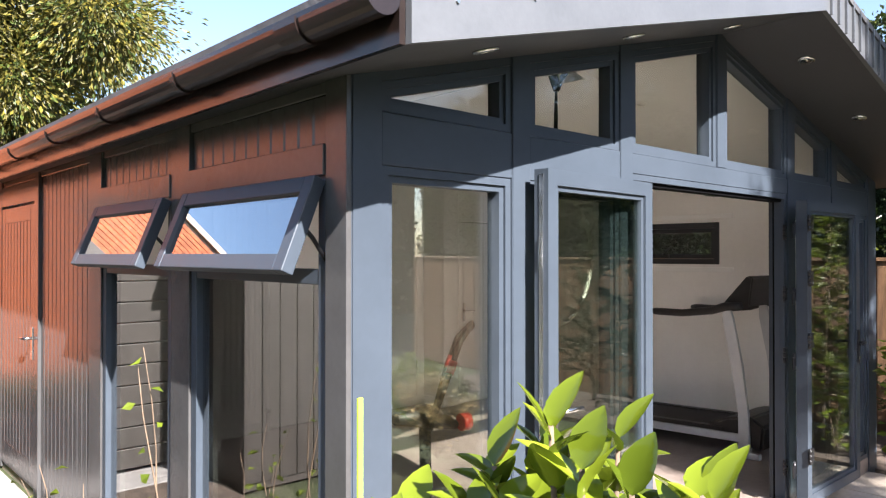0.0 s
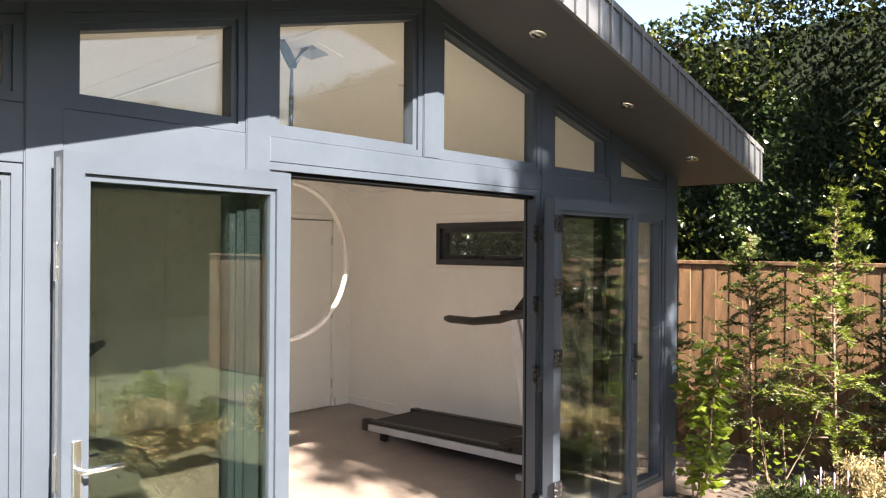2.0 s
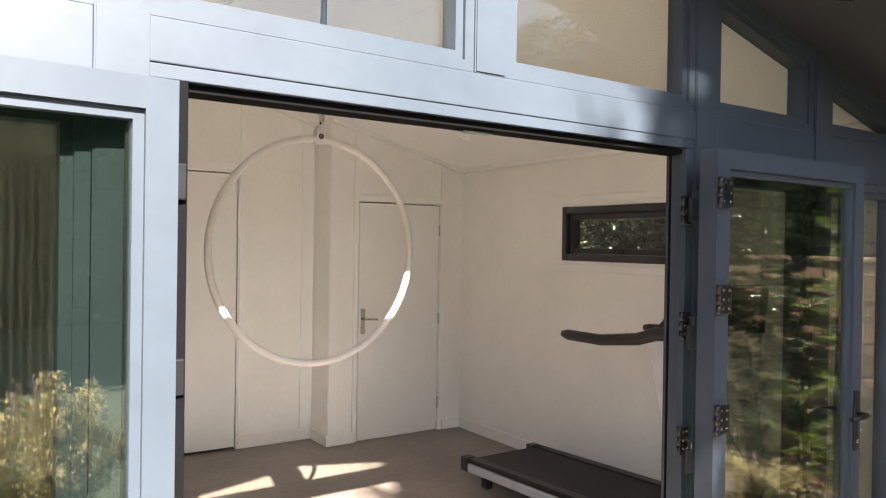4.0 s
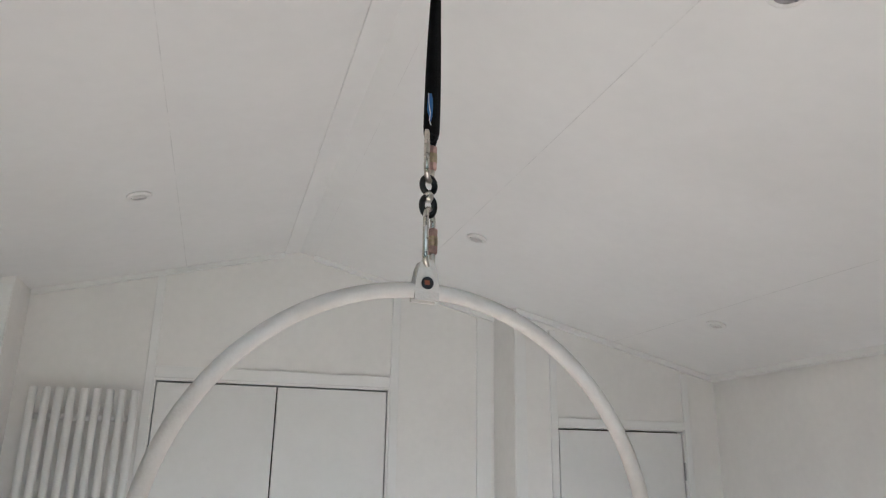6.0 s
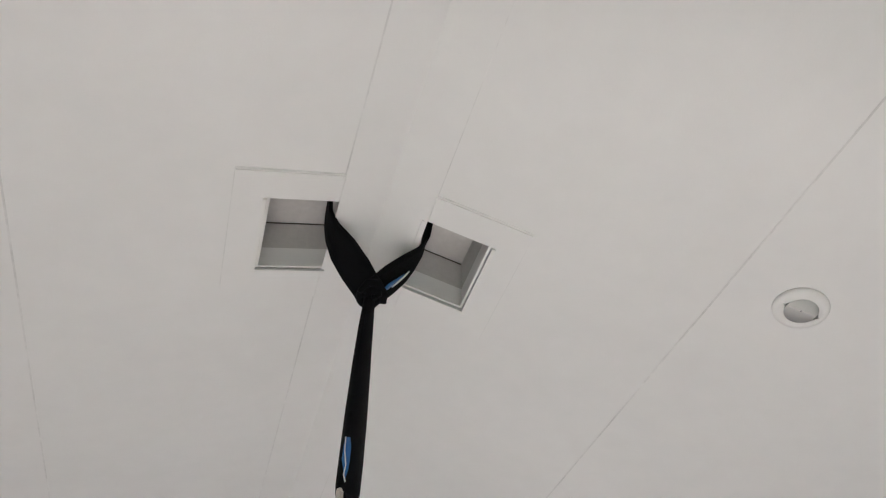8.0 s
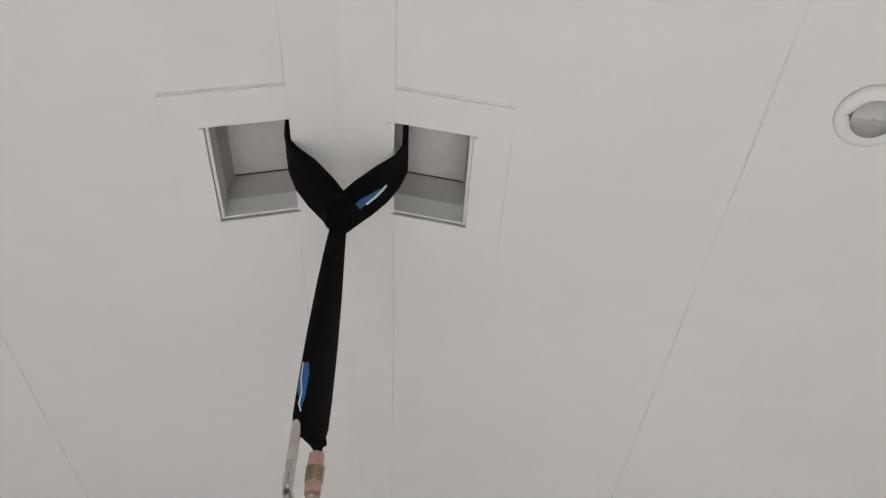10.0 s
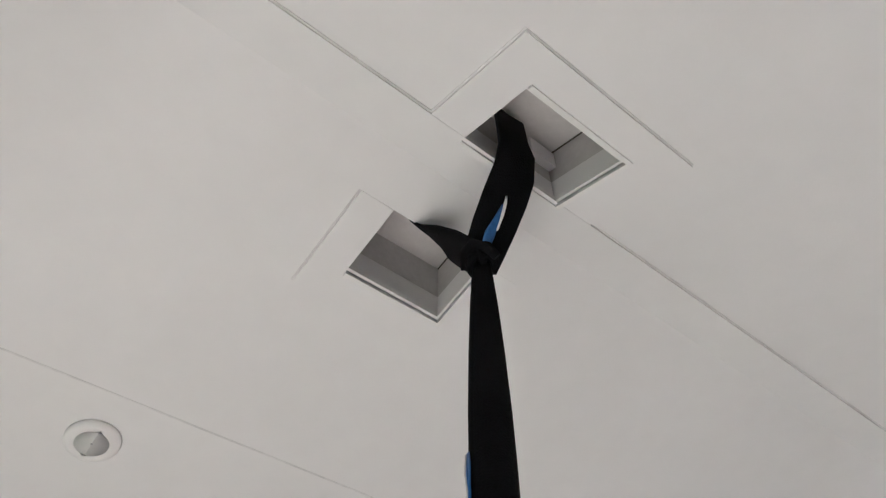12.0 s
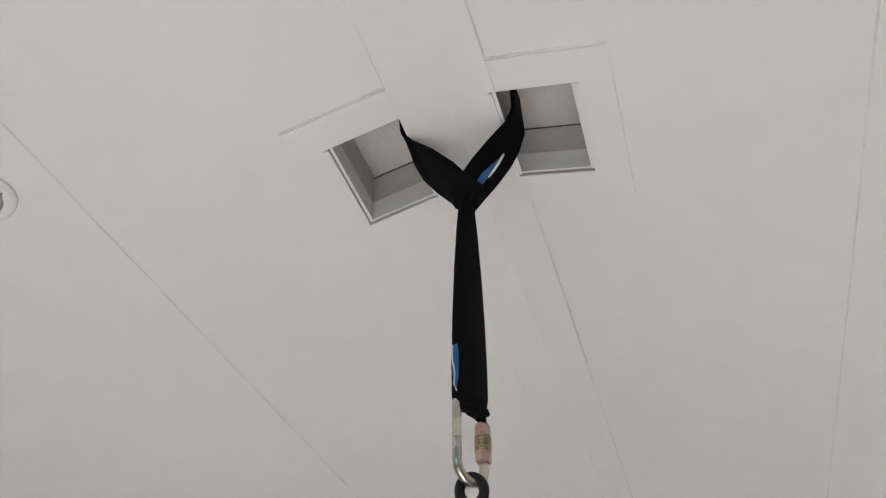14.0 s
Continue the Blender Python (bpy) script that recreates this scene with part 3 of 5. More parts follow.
# door head, with its dark track
bm = bmesh.new()
box(bm, 4.706, 6.544, YF - 0.02, YF + 0.075, 2.012, 2.044, bevel=0.002)
structure(part("door_head", bm, M_GREY), "grey head of the double door opening", "door frame")
bm = bmesh.new()
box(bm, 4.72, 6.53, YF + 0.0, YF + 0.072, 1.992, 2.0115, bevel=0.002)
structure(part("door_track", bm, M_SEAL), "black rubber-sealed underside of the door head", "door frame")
for i, x in enumerate((5.62,)):
    bm = bmesh.new()
    box(bm, x - 0.05, x + 0.05, YF + 0.02, YF + 0.05, 1.983, 1.9895, bevel=0.001)
    tagged(part("lock_keep", bm, M_CHROME), "small steel lock keep under the door head", "lock")
for x0, x1, k in ((4.706, 4.789, 1), (6.505, 6.544, -1)):
    jamb = empty("door_jamb", "grey jamb of the door opening with black seals", "door frame", kind="structure")
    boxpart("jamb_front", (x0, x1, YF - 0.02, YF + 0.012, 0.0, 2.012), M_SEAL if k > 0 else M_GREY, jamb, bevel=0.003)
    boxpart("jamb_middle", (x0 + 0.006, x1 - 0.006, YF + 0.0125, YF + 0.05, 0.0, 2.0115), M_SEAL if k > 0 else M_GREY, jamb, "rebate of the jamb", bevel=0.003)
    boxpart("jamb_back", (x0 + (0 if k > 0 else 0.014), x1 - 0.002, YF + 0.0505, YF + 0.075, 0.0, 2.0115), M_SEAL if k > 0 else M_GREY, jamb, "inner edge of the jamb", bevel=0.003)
    if k < 0:
        boxpart("jamb_seal", (x0 + 0.007, x0 + 0.0135, YF + 0.0505, YF + 0.062, 0.0, 2.0115), M_SEAL, jamb, "black rubber seal", bevel=0.002)
    else:
        for z0, z1, y0 in ((1.755, 1.845, 0.020), (1.30, 1.395, 0.020), (1.44, 1.69, 0.034), (0.55, 0.80, 0.034), (0.86, 0.95, 0.020)):
            boxpart("keep_plate", (x1 - 0.0055, x1 - 0.001, YF + y0, YF + y0 + (0.024 if z1 - z0 < 0.2 else 0.008), z0, z1), M_CHROME, jamb, "bright steel lock keep", bevel=0.001)


# ---- the two outward-opening door leaves, folded back ----
def door_leaf(width, front_metal, back_metal, label):
    """Built along +x from the hinge, outer side -y, then turned to its place."""
    top = empty("glazed_door", label, "door", "double doors")
    z0, z1, t = 0.025, 1.993, 0.088
    bm = bmesh.new()
    outer = [(0, z0), (width, z0), (width, z1), (0, z1)]
    mid, inn = inset(outer, t - 0.022), inset(outer, t)
    ring_frame(bm, outer, mid, -0.035, 0.035)
    ring_frame(bm, mid, inn, -0.022, 0.022)
    bmesh.ops.bevel(bm, geom=[e for e in bm.edges if len(e.link_faces) == 2 and e.calc_face_angle(0) > 1.0], offset=0.003, segments=1, affect="EDGES")
    fr = part("door_frame", bm, M_GREY, top)
    bm = bmesh.new()
    prism(bm, inset(outer, t - 0.005), -0.012, "y", 0.0)
    part("pane", bm, M_TINT, top)
    bm = bmesh.new()
    prism(bm, inset(outer, t - 0.004), 0.004, "y", 0.01)
    part("pane", bm, M_TINT, top)
    bm = bmesh.new()
    ring_frame(bm, inset(outer, t - 0.006), inset(outer, t + 0.006), -0.019, -0.013)
    part("seal", bm, M_BLACK, top, "black rubber glazing seal")
    # handles on both sides
    hx = width - 0.043
    for s in (-1, 1):
        bm = bmesh.new()
        box(bm, hx - 0.014, hx + 0.014, min(s * 0.035, s * 0.046), max(s * 0.035, s * 0.046), 0.86, 1.10, bevel=0.004)
        hp = part("handle", bm, front_metal if s > 0 else back_metal, top, "long plate with a lever")
        bm = bmesh.new()
        tube(bm, [(hx, s * 0.044, 1.01), (hx, s * 0.085, 1.01), (hx - 0.012, s * 0.092, 1.01), (hx - 0.06, s * 0.092, 1.008), (hx - 0.125, s * 0.088, 1.006)], 0.009, 12, flat=(1, 1))
        part("lever", bm, front_metal if s > 0 else back_metal, hp)
        bm = bmesh.new()
        disc(bm, (hx, s * 0.046, 0.90), (0, s, 0), 0.009, 0.006, 12)
        part("lock_barrel", bm, M_CHROME, hp)
    # lock strip on the free edge
    bm = bmesh.new()
    box(bm, width, width + 0.003, -0.010, 0.010, z0 + 0.02, z1 - 0.02)
    for z in (0.35, 1.0, 1.65):
        box(bm, width + 0.003, width + 0.010, -0.008, 0.008, z - 0.06, z + 0.06, bevel=0.002)
    part("lock_strip", bm, M_CHROME, top, "steel multipoint lock strip")
    # hinges
    for z in (0.25, 0.95, 1.37, 1.80):
        bm = bmesh.new()
        for sx, zo in ((0.016, 0.012), (-0.026, -0.012)):
            box(bm, sx - 0.015, sx + 0.015, -0.047, -0.036, z - 0.04 + zo, z + 0.04 + zo, bevel=0.003)
        tube(bm, [(-0.008, -0.046, z - 0.055), (-0.008, -0.046, z + 0.055)], 0.009, 10)
        for sx in (0.008, 0.03):
            for dz in (-0.022, 0.012, 0.034):
                disc(bm, (sx, -0.047, z + dz), (0, -1, 0), 0.004, 0.003, 8)
        part("hinge", bm, M_BLACKMETAL, top, "black surface hinge")
    return top


def butt_hinge(x, y, z, w):
    h = empty("hinge", "black steel hinge with bright screws on the door jamb", "hinge", "jamb hinges")
    bm = bmesh.new()
    box(bm, x - w, x + w, y - 0.010, y, z - 0.048, z + 0.048, bevel=0.003)
    part("plate", bm, M_BLACKMETAL, h)
    bm = bmesh.new()
    for k in (-1, 0, 1):
        disc(bm, (x - w - 0.006, y - 0.008, z + k * 0.034 - 0.016), (0, 0, 1), 0.010, 0.032, 12)
    part("knuckle", bm, M_BLACKMETAL, h)
    for dz in (-0.030, 0.0, 0.030):
        for dx in (-0.5, 0.5):
            bm = bmesh.new()
            disc(bm, (x + dx * w, y - 0.010, z + dz), (0, -1, 0), 0.0045, 0.002, 8)
            part("screw", bm, M_CHROME, h)


for z, zl in ((0.24, 0.35), (0.98, 1.09), (1.385, 1.49), (1.79, 1.845)):
    butt_hinge(6.507, YF - 0.0205, z, 0.020)
    butt_hinge(6.488, 2.3045 - 0.035, zl, 0.031)

leaf_a = door_leaf(0.865, M_CHROME, M_BLACKMETAL, "grey glazed door leaf folded back against the gable")
leaf_d = door_leaf(0.945, M_BLACKMETAL, M_CHROME, "grey glazed door leaf with black handle folded back")


def place_leaf(ob, hinge, free, flip):
    d = Vector(free) - Vector(hinge)
    ang = math.atan2(d.y, d.x)
    m = Matrix.Translation((hinge[0], hinge[1], 0)) @ Matrix.Rotation(ang, 4, "Z")
    if flip:
        m = m @ Matrix.Diagonal((1, -1, 1, 1))
    ob.matrix_world = m


place_leaf(leaf_a, (4.745, 2.387), (3.880, 2.335), False)
place_leaf(leaf_d, (6.452, 2.31), (7.395, 2.305), True)

# ---- roof, soffit, fascia ----
bm = bmesh.new()
YN = YB + 0.3
for s, e in ((-1, EAVE_W), (1, EAVE_E)):
    pts = [(RX, SZ), (e, soffit(e)), (e, soffit(e) + 0.02), (RX, SZ + 0.02)]
    prism(bm, pts, YO + 0.025, "y", YF + 0.0)
    q = [(XW if s < 0 else XE, soffit(XW if s < 0 else XE)), (e, soffit(e)), (e, soffit(e) + 0.02), (XW if s < 0 else XE, soffit(XW if s < 0 else XE) + 0.02)]
    prism(bm, q, YF, "y", YN)
structure(part("soffit", bm, M_SOFFIT), "dark grey boarded soffit under the roof overhang", "soffit")
bm = bmesh.new()
for s, e in ((-1, EAVE_W), (1, EAVE_E)):
    prism(bm, [(RX, SZ + 0.20), (e, soffit(e) + 0.20), (e, soffit(e) + 0.235), (RX, SZ + 0.235)], YO - 0.01, "y", YN)
structure(part("roof", bm, M_ROOF), "shallow pitched dark felt roof", "roof")
fascia = empty("fascia", "grey metal-clad fascia boards along the gable edge", "fascia", kind="structure")
for s, e in ((-1, EAVE_W), (1, EAVE_E)):
    bm = bmesh.new()
    prism(bm, [(RX, SZ - 0.004), (e, soffit(e) - 0.004), (e, soffit(e) + 0.225), (RX, SZ + 0.225)], YO, "y", YO + 0.025)
    part("fascia_board", bm, M_FASCIA, fascia)
    bm = bmesh.new()
    n = 26
    for i in range(n):
        x = RX + (e - RX) * (i + 0.5) / n
        if s > 0:
            prism(bm, [(x - 0.006, soffit(x) - 0.004), (x + 0.006, soffit(x) - 0.004), (x + 0.006, soffit(x) + 0.222), (x - 0.006, soffit(x) + 0.222)], YO - 0.014, "y", YO - 0.0005)
        elif i % 3 == 0:
            disc(bm, (x, YO - 0.0005, soffit(x) + 0.10), (0, -1, 0), 0.006, 0.005, 10)
    part("seam" if s > 0 else "screws", bm, M_FASCIA if s > 0 else M_CHROME, fascia, "upright metal seams" if s > 0 else "round screw heads")
# eaves board under the gutter
for e, s in ((EAVE_W, -1), (EAVE_E, 1)):
    bm = bmesh.new()
    box(bm, min(e, e + s * 0.02), max(e, e + s * 0.02), YO + 0.026, YN, soffit(e) - 0.004, soffit(e) + 0.2)
    structure(part("eaves_board", bm, M_GUTTER), "dark brown eaves board behind the gutter", "fascia")
gut = empty("gutter", "dark brown half-round plastic gutter along the eaves", "gutter")
gx, gz = EAVE_W - 0.075, soffit(EAVE_W) + 0.115
bm = bmesh.new()
prof = [(gx + math.cos(a) * 0.056, gz + math.sin(a) * 0.056) for a in np.linspace(math.pi, 2 * math.pi, 13)]
prof += [(gx + math.cos(a) * 0.052, gz + math.sin(a) * 0.052) for a in np.linspace(2 * math.pi, math.pi, 13)]
prism(bm, prof, YO + 0.03, "y", YN)
prism(bm, [(gx + math.cos(a) * 0.056, gz + math.sin(a) * 0.056) for a in np.linspace(math.pi, 2 * math.pi, 13)], YO + 0.022, "y", YO + 0.03)
part("channel", bm, M_GUTTER, gut)
for k in range(9):
    y = YO + 0.35 + k * 0.86
    bm = bmesh.new()
    pr = [(gx + math.cos(a) * 0.063, gz + math.sin(a) * 0.063) for a in np.linspace(math.pi * 0.97, 2.03 * math.pi, 13)]
    pr += [(gx + math.cos(a) * 0.057, gz + math.sin(a) * 0.057) for a in np.linspace(2.03 * math.pi, math.pi * 0.97, 13)]
    prism(bm, pr, y, "y", y + (0.03 if k % 3 else 0.12))
    box(bm, gx + 0.05, EAVE_W, y, y + 0.03, gz - 0.05, gz + 0.02)
    part("bracket", bm, M_GUTTER, gut)

# downlights
def downlight(x, y, z, tilt, label):
    top = empty("downlight", label, "downlight", "recessed downlights")
    bm = bmesh.new()
    k = 0.84
    tube(bm, [(0, 0, q) for q in (-0.0005, -0.005, -0.0085, -0.0105, -0.0112, -0.0100, -0.004)], 0.04, 40, radii=[q * k for q in (0.056, 0.056, 0.0535, 0.045, 0.034, 0.0305, 0.0295)])
    part("bezel", bm, M_TRIM if y > YF else M_CHROME, top, "round domed bezel")
    bm = bmesh.new()
    tube(bm, [(0, 0, -0.0085), (0, 0, -0.0035), (0, 0, -0.003)], 0.02, 16, radii=[0.0292 * k, 0.016 * k, 0.003 * k])
    for f in bm.faces:
        f.smooth = False
    part("reflector", bm, M_CHROME, top, "faceted unlit reflector")
    bm = bmesh.new()
    tube(bm, [(0, 0, -0.0036), (0, 0, -0.0075), (0, 0, -0.010), (0, 0, -0.011)], 0.01, 20, radii=[0.0125 * k, 0.012 * k, 0.008 * k, 0.002 * k])
    part("lens", bm, M_SILVER, top, "pale frosted lens")
    top.matrix_world = Matrix.Translation((x, y, z)) @ Matrix.Rotation(tilt, 4, "Y")
    return top


TIL = math.atan(SLOPE)
for x, y in ((4.957, 3.420), (6.405, 3.453), (6.368, 5.379), (7.609, 5.358), (4.926, 5.273)):
    downlight(x, y, ceil_z(x), TIL if x > CX else -TIL, "white round recessed downlight in the ceiling")
for x in (6.096, 6.995, 7.896, 5.154, 4.255, 3.354):
    downlight(x, 2.14, soffit(x), TIL if x > RX else -TIL, "small chrome recessed downlight in the soffit")

# ---- west side: boarded wall, windows with open top sashes, side door ----
side = empty("side_frame", "grey painted posts and rails of the boarded side wall", "wall", kind="structure")
for y0, y1 in ((YF - 0.026, 2.562), (3.69, 3.90), (4.92, 5.14), (6.30, 6.41), (7.46, 7.56)):
    boxpart("post", (XW - 0.022, XW - 0.0005 if y0 < 2.5 else XW + 0.03, y0, y1, GROUND, 2.25), M_CLAD, side, bevel=0.003)
for y0, y1, z0, z1 in ((2.564, 3.688, 1.920, 2.03), (3.902, 4.918, 1.920, 2.03), (2.564, 3.688, GROUND, 0.14), (3.902, 4.918, GROUND, 0.14)):
    boxpart("rail", (XW - 0.030, XW + 0.03, y0, y1, z0, z1), M_CLAD, side, bevel=0.003)
boxpart("rail", (XW - 0.012, XW + 0.03, 2.564, YB, 2.205, 2.25), M_CLAD, side, bevel=0.003)
bm = bmesh.new()
box(bm, XW + 0.012, XW + 0.03, 5.14, 6.30, GROUND, 2.2)
box(bm, XW + 0.012, XW + 0.03, 7.56, YB, GROUND, 2.2)
box(bm, XW + 0.012, XW + 0.03, 2.564, 4.92, 2.03, 2.2)
cladding = structure(part("wall_side_boards", bm, M_GAP), "grey vertical tongue-and-groove boards on the side wall", "wall")


def board_mesh(name, w, h, material, t=0.014):
    bm = bmesh.new()
    box(bm, -t, 0.0, 0.0, w, 0, h)
    bmesh.ops.bevel(bm, geom=[e for e in bm.edges if abs(e.verts[0].co.z - e.verts[1].co.z) > 0.01 and e.verts[0].co.x < -0.001], offset=0.006, segments=1, affect="EDGES")
    return mesh_of(name, bm, material)


def boards(parent, x, y0, y1, z0, z1, n, material):
    w = (y1 - y0) / n
    me = board_mesh("board", w - 0.003, z1 - z0, material)
    for i in range(n):
        o = new("board", me)
        o.parent = parent
        o.location = (x, y0 + i * w + 0.0015, z0)


boards(cladding, XW + 0.012, 5.142, 6.298, GROUND, 2.203, 12, M_CLAD)
boards(cladding, XW + 0.012, 2.566, 3.688, 2.032, 2.203, 11, M_CLAD)
boards(cladding, XW + 0.012, 3.902, 4.918, 2.032, 2.203, 10, M_CLAD)
boards(cladding, XW + 0.012, 7.562, 9.38, GROUND, 2.203, 18, M_CLAD)

for wi, (y0, y1) in enumerate(((2.566, 3.686), (3.904, 4.916))):
    wd = empty("window_1" if wi == 0 else "window_2", "grey side window with its top sash propped open", "window", kind="structure")
    bm = bmesh.new()
    box(bm, XW - 0.012, XW + 0.07, y0, y0 + 0.055, 0.142, 1.953, bevel=0.003)
    box(bm, XW - 0.012, XW + 0.07, y1 - 0.055, y1, 0.142, 1.953, bevel=0.003)
    box(bm, XW - 0.010, XW + 0.068, y0 + 0.055, y1 - 0.055, 1.535, 1.59, bevel=0.003)
    box(bm, XW - 0.010, XW + 0.068, y0 + 0.055, y1 - 0.055, 0.142, 0.20, bevel=0.003)
    box(bm, XW - 0.010, XW + 0.068, y0 + 0.055, y1 - 0.055, 1.925, 1.953, bevel=0.003)
    part("window_frame", bm, M_GREY, wd)
    boxpart("pane", (XW + 0.02, XW + 0.03, y0 + 0.05, y1 - 0.05, 0.195, 1.54), M_SIDEGLASS, wd, bevel=0)
    # the sash, hung at its top edge
    bm = bmesh.new()
    a, b, h = y0 + 0.005, y1 - 0.005, 0.355
    t = 0.062
    for d in ((a, a + t, -h, 0), (b - t, b, -h, 0)):
        box(bm, -0.03, 0.02, d[0], d[1], d[2], d[3], bevel=0.004)
    for d in ((a + t, b - t, -h, -h + t), (a + t, b - t, -t, 0)):
        box(bm, -0.029, 0.019, d[0], d[1], d[2], d[3], bevel=0.004)
    bm.transform(Matrix.Translation((XW - 0.03, 0, 1.908)) @ Matrix.Rotation(radians(SASH), 4, "Y"))
    sash = part("sash", bm, M_GREY, wd, "open grey sash")
    bm = bmesh.new()
    box(bm, -0.012, -0.004, a + t - 0.006, b - t + 0.006, -h + t - 0.006, -t + 0.006)
    bm.transform(Matrix.Translation((XW - 0.03, 0, 1.908)) @ Matrix.Rotation(radians(SASH), 4, "Y"))
    part("sash_pane", bm, M_SASHGLASS, sash)
    for yy in (a + 0.01, b - 0.01):
        bm = bmesh.new()
        tube(bm, [(XW + 0.01, yy, 1.60), (XW - 0.06, yy, 1.70), (XW - 0.105, yy, 1.745)], 0.008, 6)
        part("stay", bm, M_BLACKMETAL, sash, "black metal friction stay")

side_door = empty("door_3", "grey boarded side door with a steel lever", "door", kind="structure")
sd = boxpart("door_leaf", (XW - 0.004, XW + 0.03, 6.410, 7.470, GROUND + 0.05, 2.02), M_CLAD, side_door)
bm = bmesh.new()
for d in ((6.410, 6.530, GROUND + 0.05, 2.02), (7.350, 7.470, GROUND + 0.05, 2.02), (6.530, 7.350, 1.90, 2.02), (6.530, 7.350, GROUND + 0.05, 0.10)):
    box(bm, XW - 0.018, XW - 0.004, *d, bevel=0.003)
part("door_rim", bm, M_CLAD, sd)
boards(sd, XW - 0.0035, 6.532, 7.348, 0.102, 1.898, 8, M_CLAD)
boxpart("door_head", (XW - 0.02, XW + 0.03, 6.400, 7.480, 2.04, 2.20), M_CLAD, side_door)
bm = bmesh.new()
box(bm, XW - 0.026, XW - 0.018, 6.445, 6.485, 0.86, 1.10, bevel=0.003)
tube(bm, [(XW - 0.02, 6.465, 1.02), (XW - 0.07, 6.465, 1.02), (XW - 0.075, 6.510, 1.02), (XW - 0.07, 6.600, 1.015)], 0.01, 8)
part("lever", bm, M_CHROME, sd, "steel lever handle")

# ---- aerial hoop and its rigging ----
HX, HY, HZ, HR = 5.666, 3.70, 1.620, 0.484
hoop = empty("aerial_hoop", "white tape-wrapped aerial hoop hanging in the doorway light", "hoop")
bm = bmesh.new()
tilt = radians(HOOP_TURN)
tube(bm, [(HX + math.cos(a) * HR * math.cos(tilt), HY + math.cos(a) * HR * math.sin(tilt), HZ + math.sin(a) * HR) for a in np.linspace(0, 2 * math.pi, 97)[:-1]], 0.0155, 14, closed=True, up=(0, 1, 0))
part("ring", bm, M_HOOP, hoop)
bm = bmesh.new()
zt = HZ + HR


def hoop_plate(off):
    pts = [(-0.025, -0.022), (0.025, -0.022), (0.024, 0.012), (0.019, 0.042), (0.012, 0.058), (0.0, 0.063), (-0.012, 0.058), (-0.019, 0.042), (-0.024, 0.012)]
    f = [[bm.verts.new((HX + p[0] * math.cos(tilt) - o * math.sin(tilt), HY + p[0] * math.sin(tilt) + o * math.cos(tilt), zt + p[1])) for p in pts] for o in (off - 0.003, off + 0.003)]
    bm.faces.new(f[0])
    bm.faces.new(list(reversed(f[1])))
    for i in range(len(pts)):
        j = (i + 1) % len(pts)
        bm.faces.new((f[0][j], f[0][i], f[1][i], f[1][j]))


hoop_plate(-0.012)
hoop_plate(0.012)
part("lug", bm, M_HOOP, hoop, "white steel hanging lug")
bm = bmesh.new()
disc(bm, (HX + 0.0155 * math.sin(tilt), HY - 0.0155 * math.cos(tilt), zt + 0.012), (math.sin(tilt), -math.cos(tilt), 0), 0.0125, 0.002, 20)
bd = part("badge", bm, M_BLACK, hoop, "small black round badge")
bm = bmesh.new()
box(bm, HX - 0.005, HX + 0.005, HY - 0.0186, HY - 0.0176, zt + 0.008, zt + 0.017)
part("badge_mark", bm, mat("dull_orange", (0.25, 0.07, 0.03), 0.6), bd, "orange-red mark")


def quick_link(z0, z1, x, y, turn, label):
    top = empty("quick_link", label, "carabiner", "hoop rigging")
    hw, r, n = 0.022, 0.006, 10
    pts = [(math.cos(a) * hw, z1 - hw + math.sin(a) * hw) for a in np.linspace(0, math.pi, n)] + [(math.cos(a) * hw, z0 + hw + math.sin(a) * hw) for a in np.linspace(math.pi, 2 * math.pi, n)]
    ct, st = math.cos(turn), math.sin(turn)
    bm = bmesh.new()
    tube(bm, [(x + p[0] * ct, y + p[0] * st, p[1]) for p in pts], r, 10, closed=True, up=(st, -ct, 0))
    part("link", bm, M_STEEL, top)
    zc, sx, sy = (z0 + z1) / 2, x + hw * ct, y + hw * st
    bm = bmesh.new()
    tube(bm, [(sx, sy, zc - 0.027), (sx, sy, zc - 0.0245), (sx, sy, zc + 0.0245), (sx, sy, zc + 0.027)], 0.0098, 6, radii=[0.0085, 0.0102, 0.0102, 0.0085])
    for f in bm.faces:
        f.smooth = False
    sleeve = part("screw_sleeve", bm, M_COPPER, top, "pink-tinged zinc screw sleeve")
    for k in range(7):
        zz = zc - 0.0105 + k * 0.003
        bm = bmesh.new()
        tube(bm, [(sx, sy, zz), (sx, sy, zz + 0.001), (sx, sy, zz + 0.002)], 0.0108, 18, radii=[0.0104, 0.0109, 0.0104])
        part("knurl_ring", bm, M_BRASS, sleeve, "gold knurled ring")


KX, KY = 5.668, 3.693
quick_link(2.333, 2.449, KX, KY, radians(60), "steel screw-lock link under the black strap")
quick_link(2.150, 2.272, KX + 0.004, KY + 0.004, radians(56), "steel screw-lock link above the hoop")
sw = empty("swivel", "black steel figure-eight swivel between two links", "swivel")
for z, tn, rz in ((2.3235, 0.25, 0.0175), (2.2785, 0.25, 0.0205)):
    bm = bmesh.new()
    tube(bm, [(KX + math.cos(a) * 0.0145 * math.cos(tn), KY + 0.002 + math.cos(a) * 0.0145 * math.sin(tn), z + math.sin(a) * rz) for a in np.linspace(0, 2 * math.pi, 25)[:-1]], 0.0065, 10, closed=True, up=(0, 1, 0))
    part("eye", bm, M_BLACKMETAL, sw)
bm = bmesh.new()
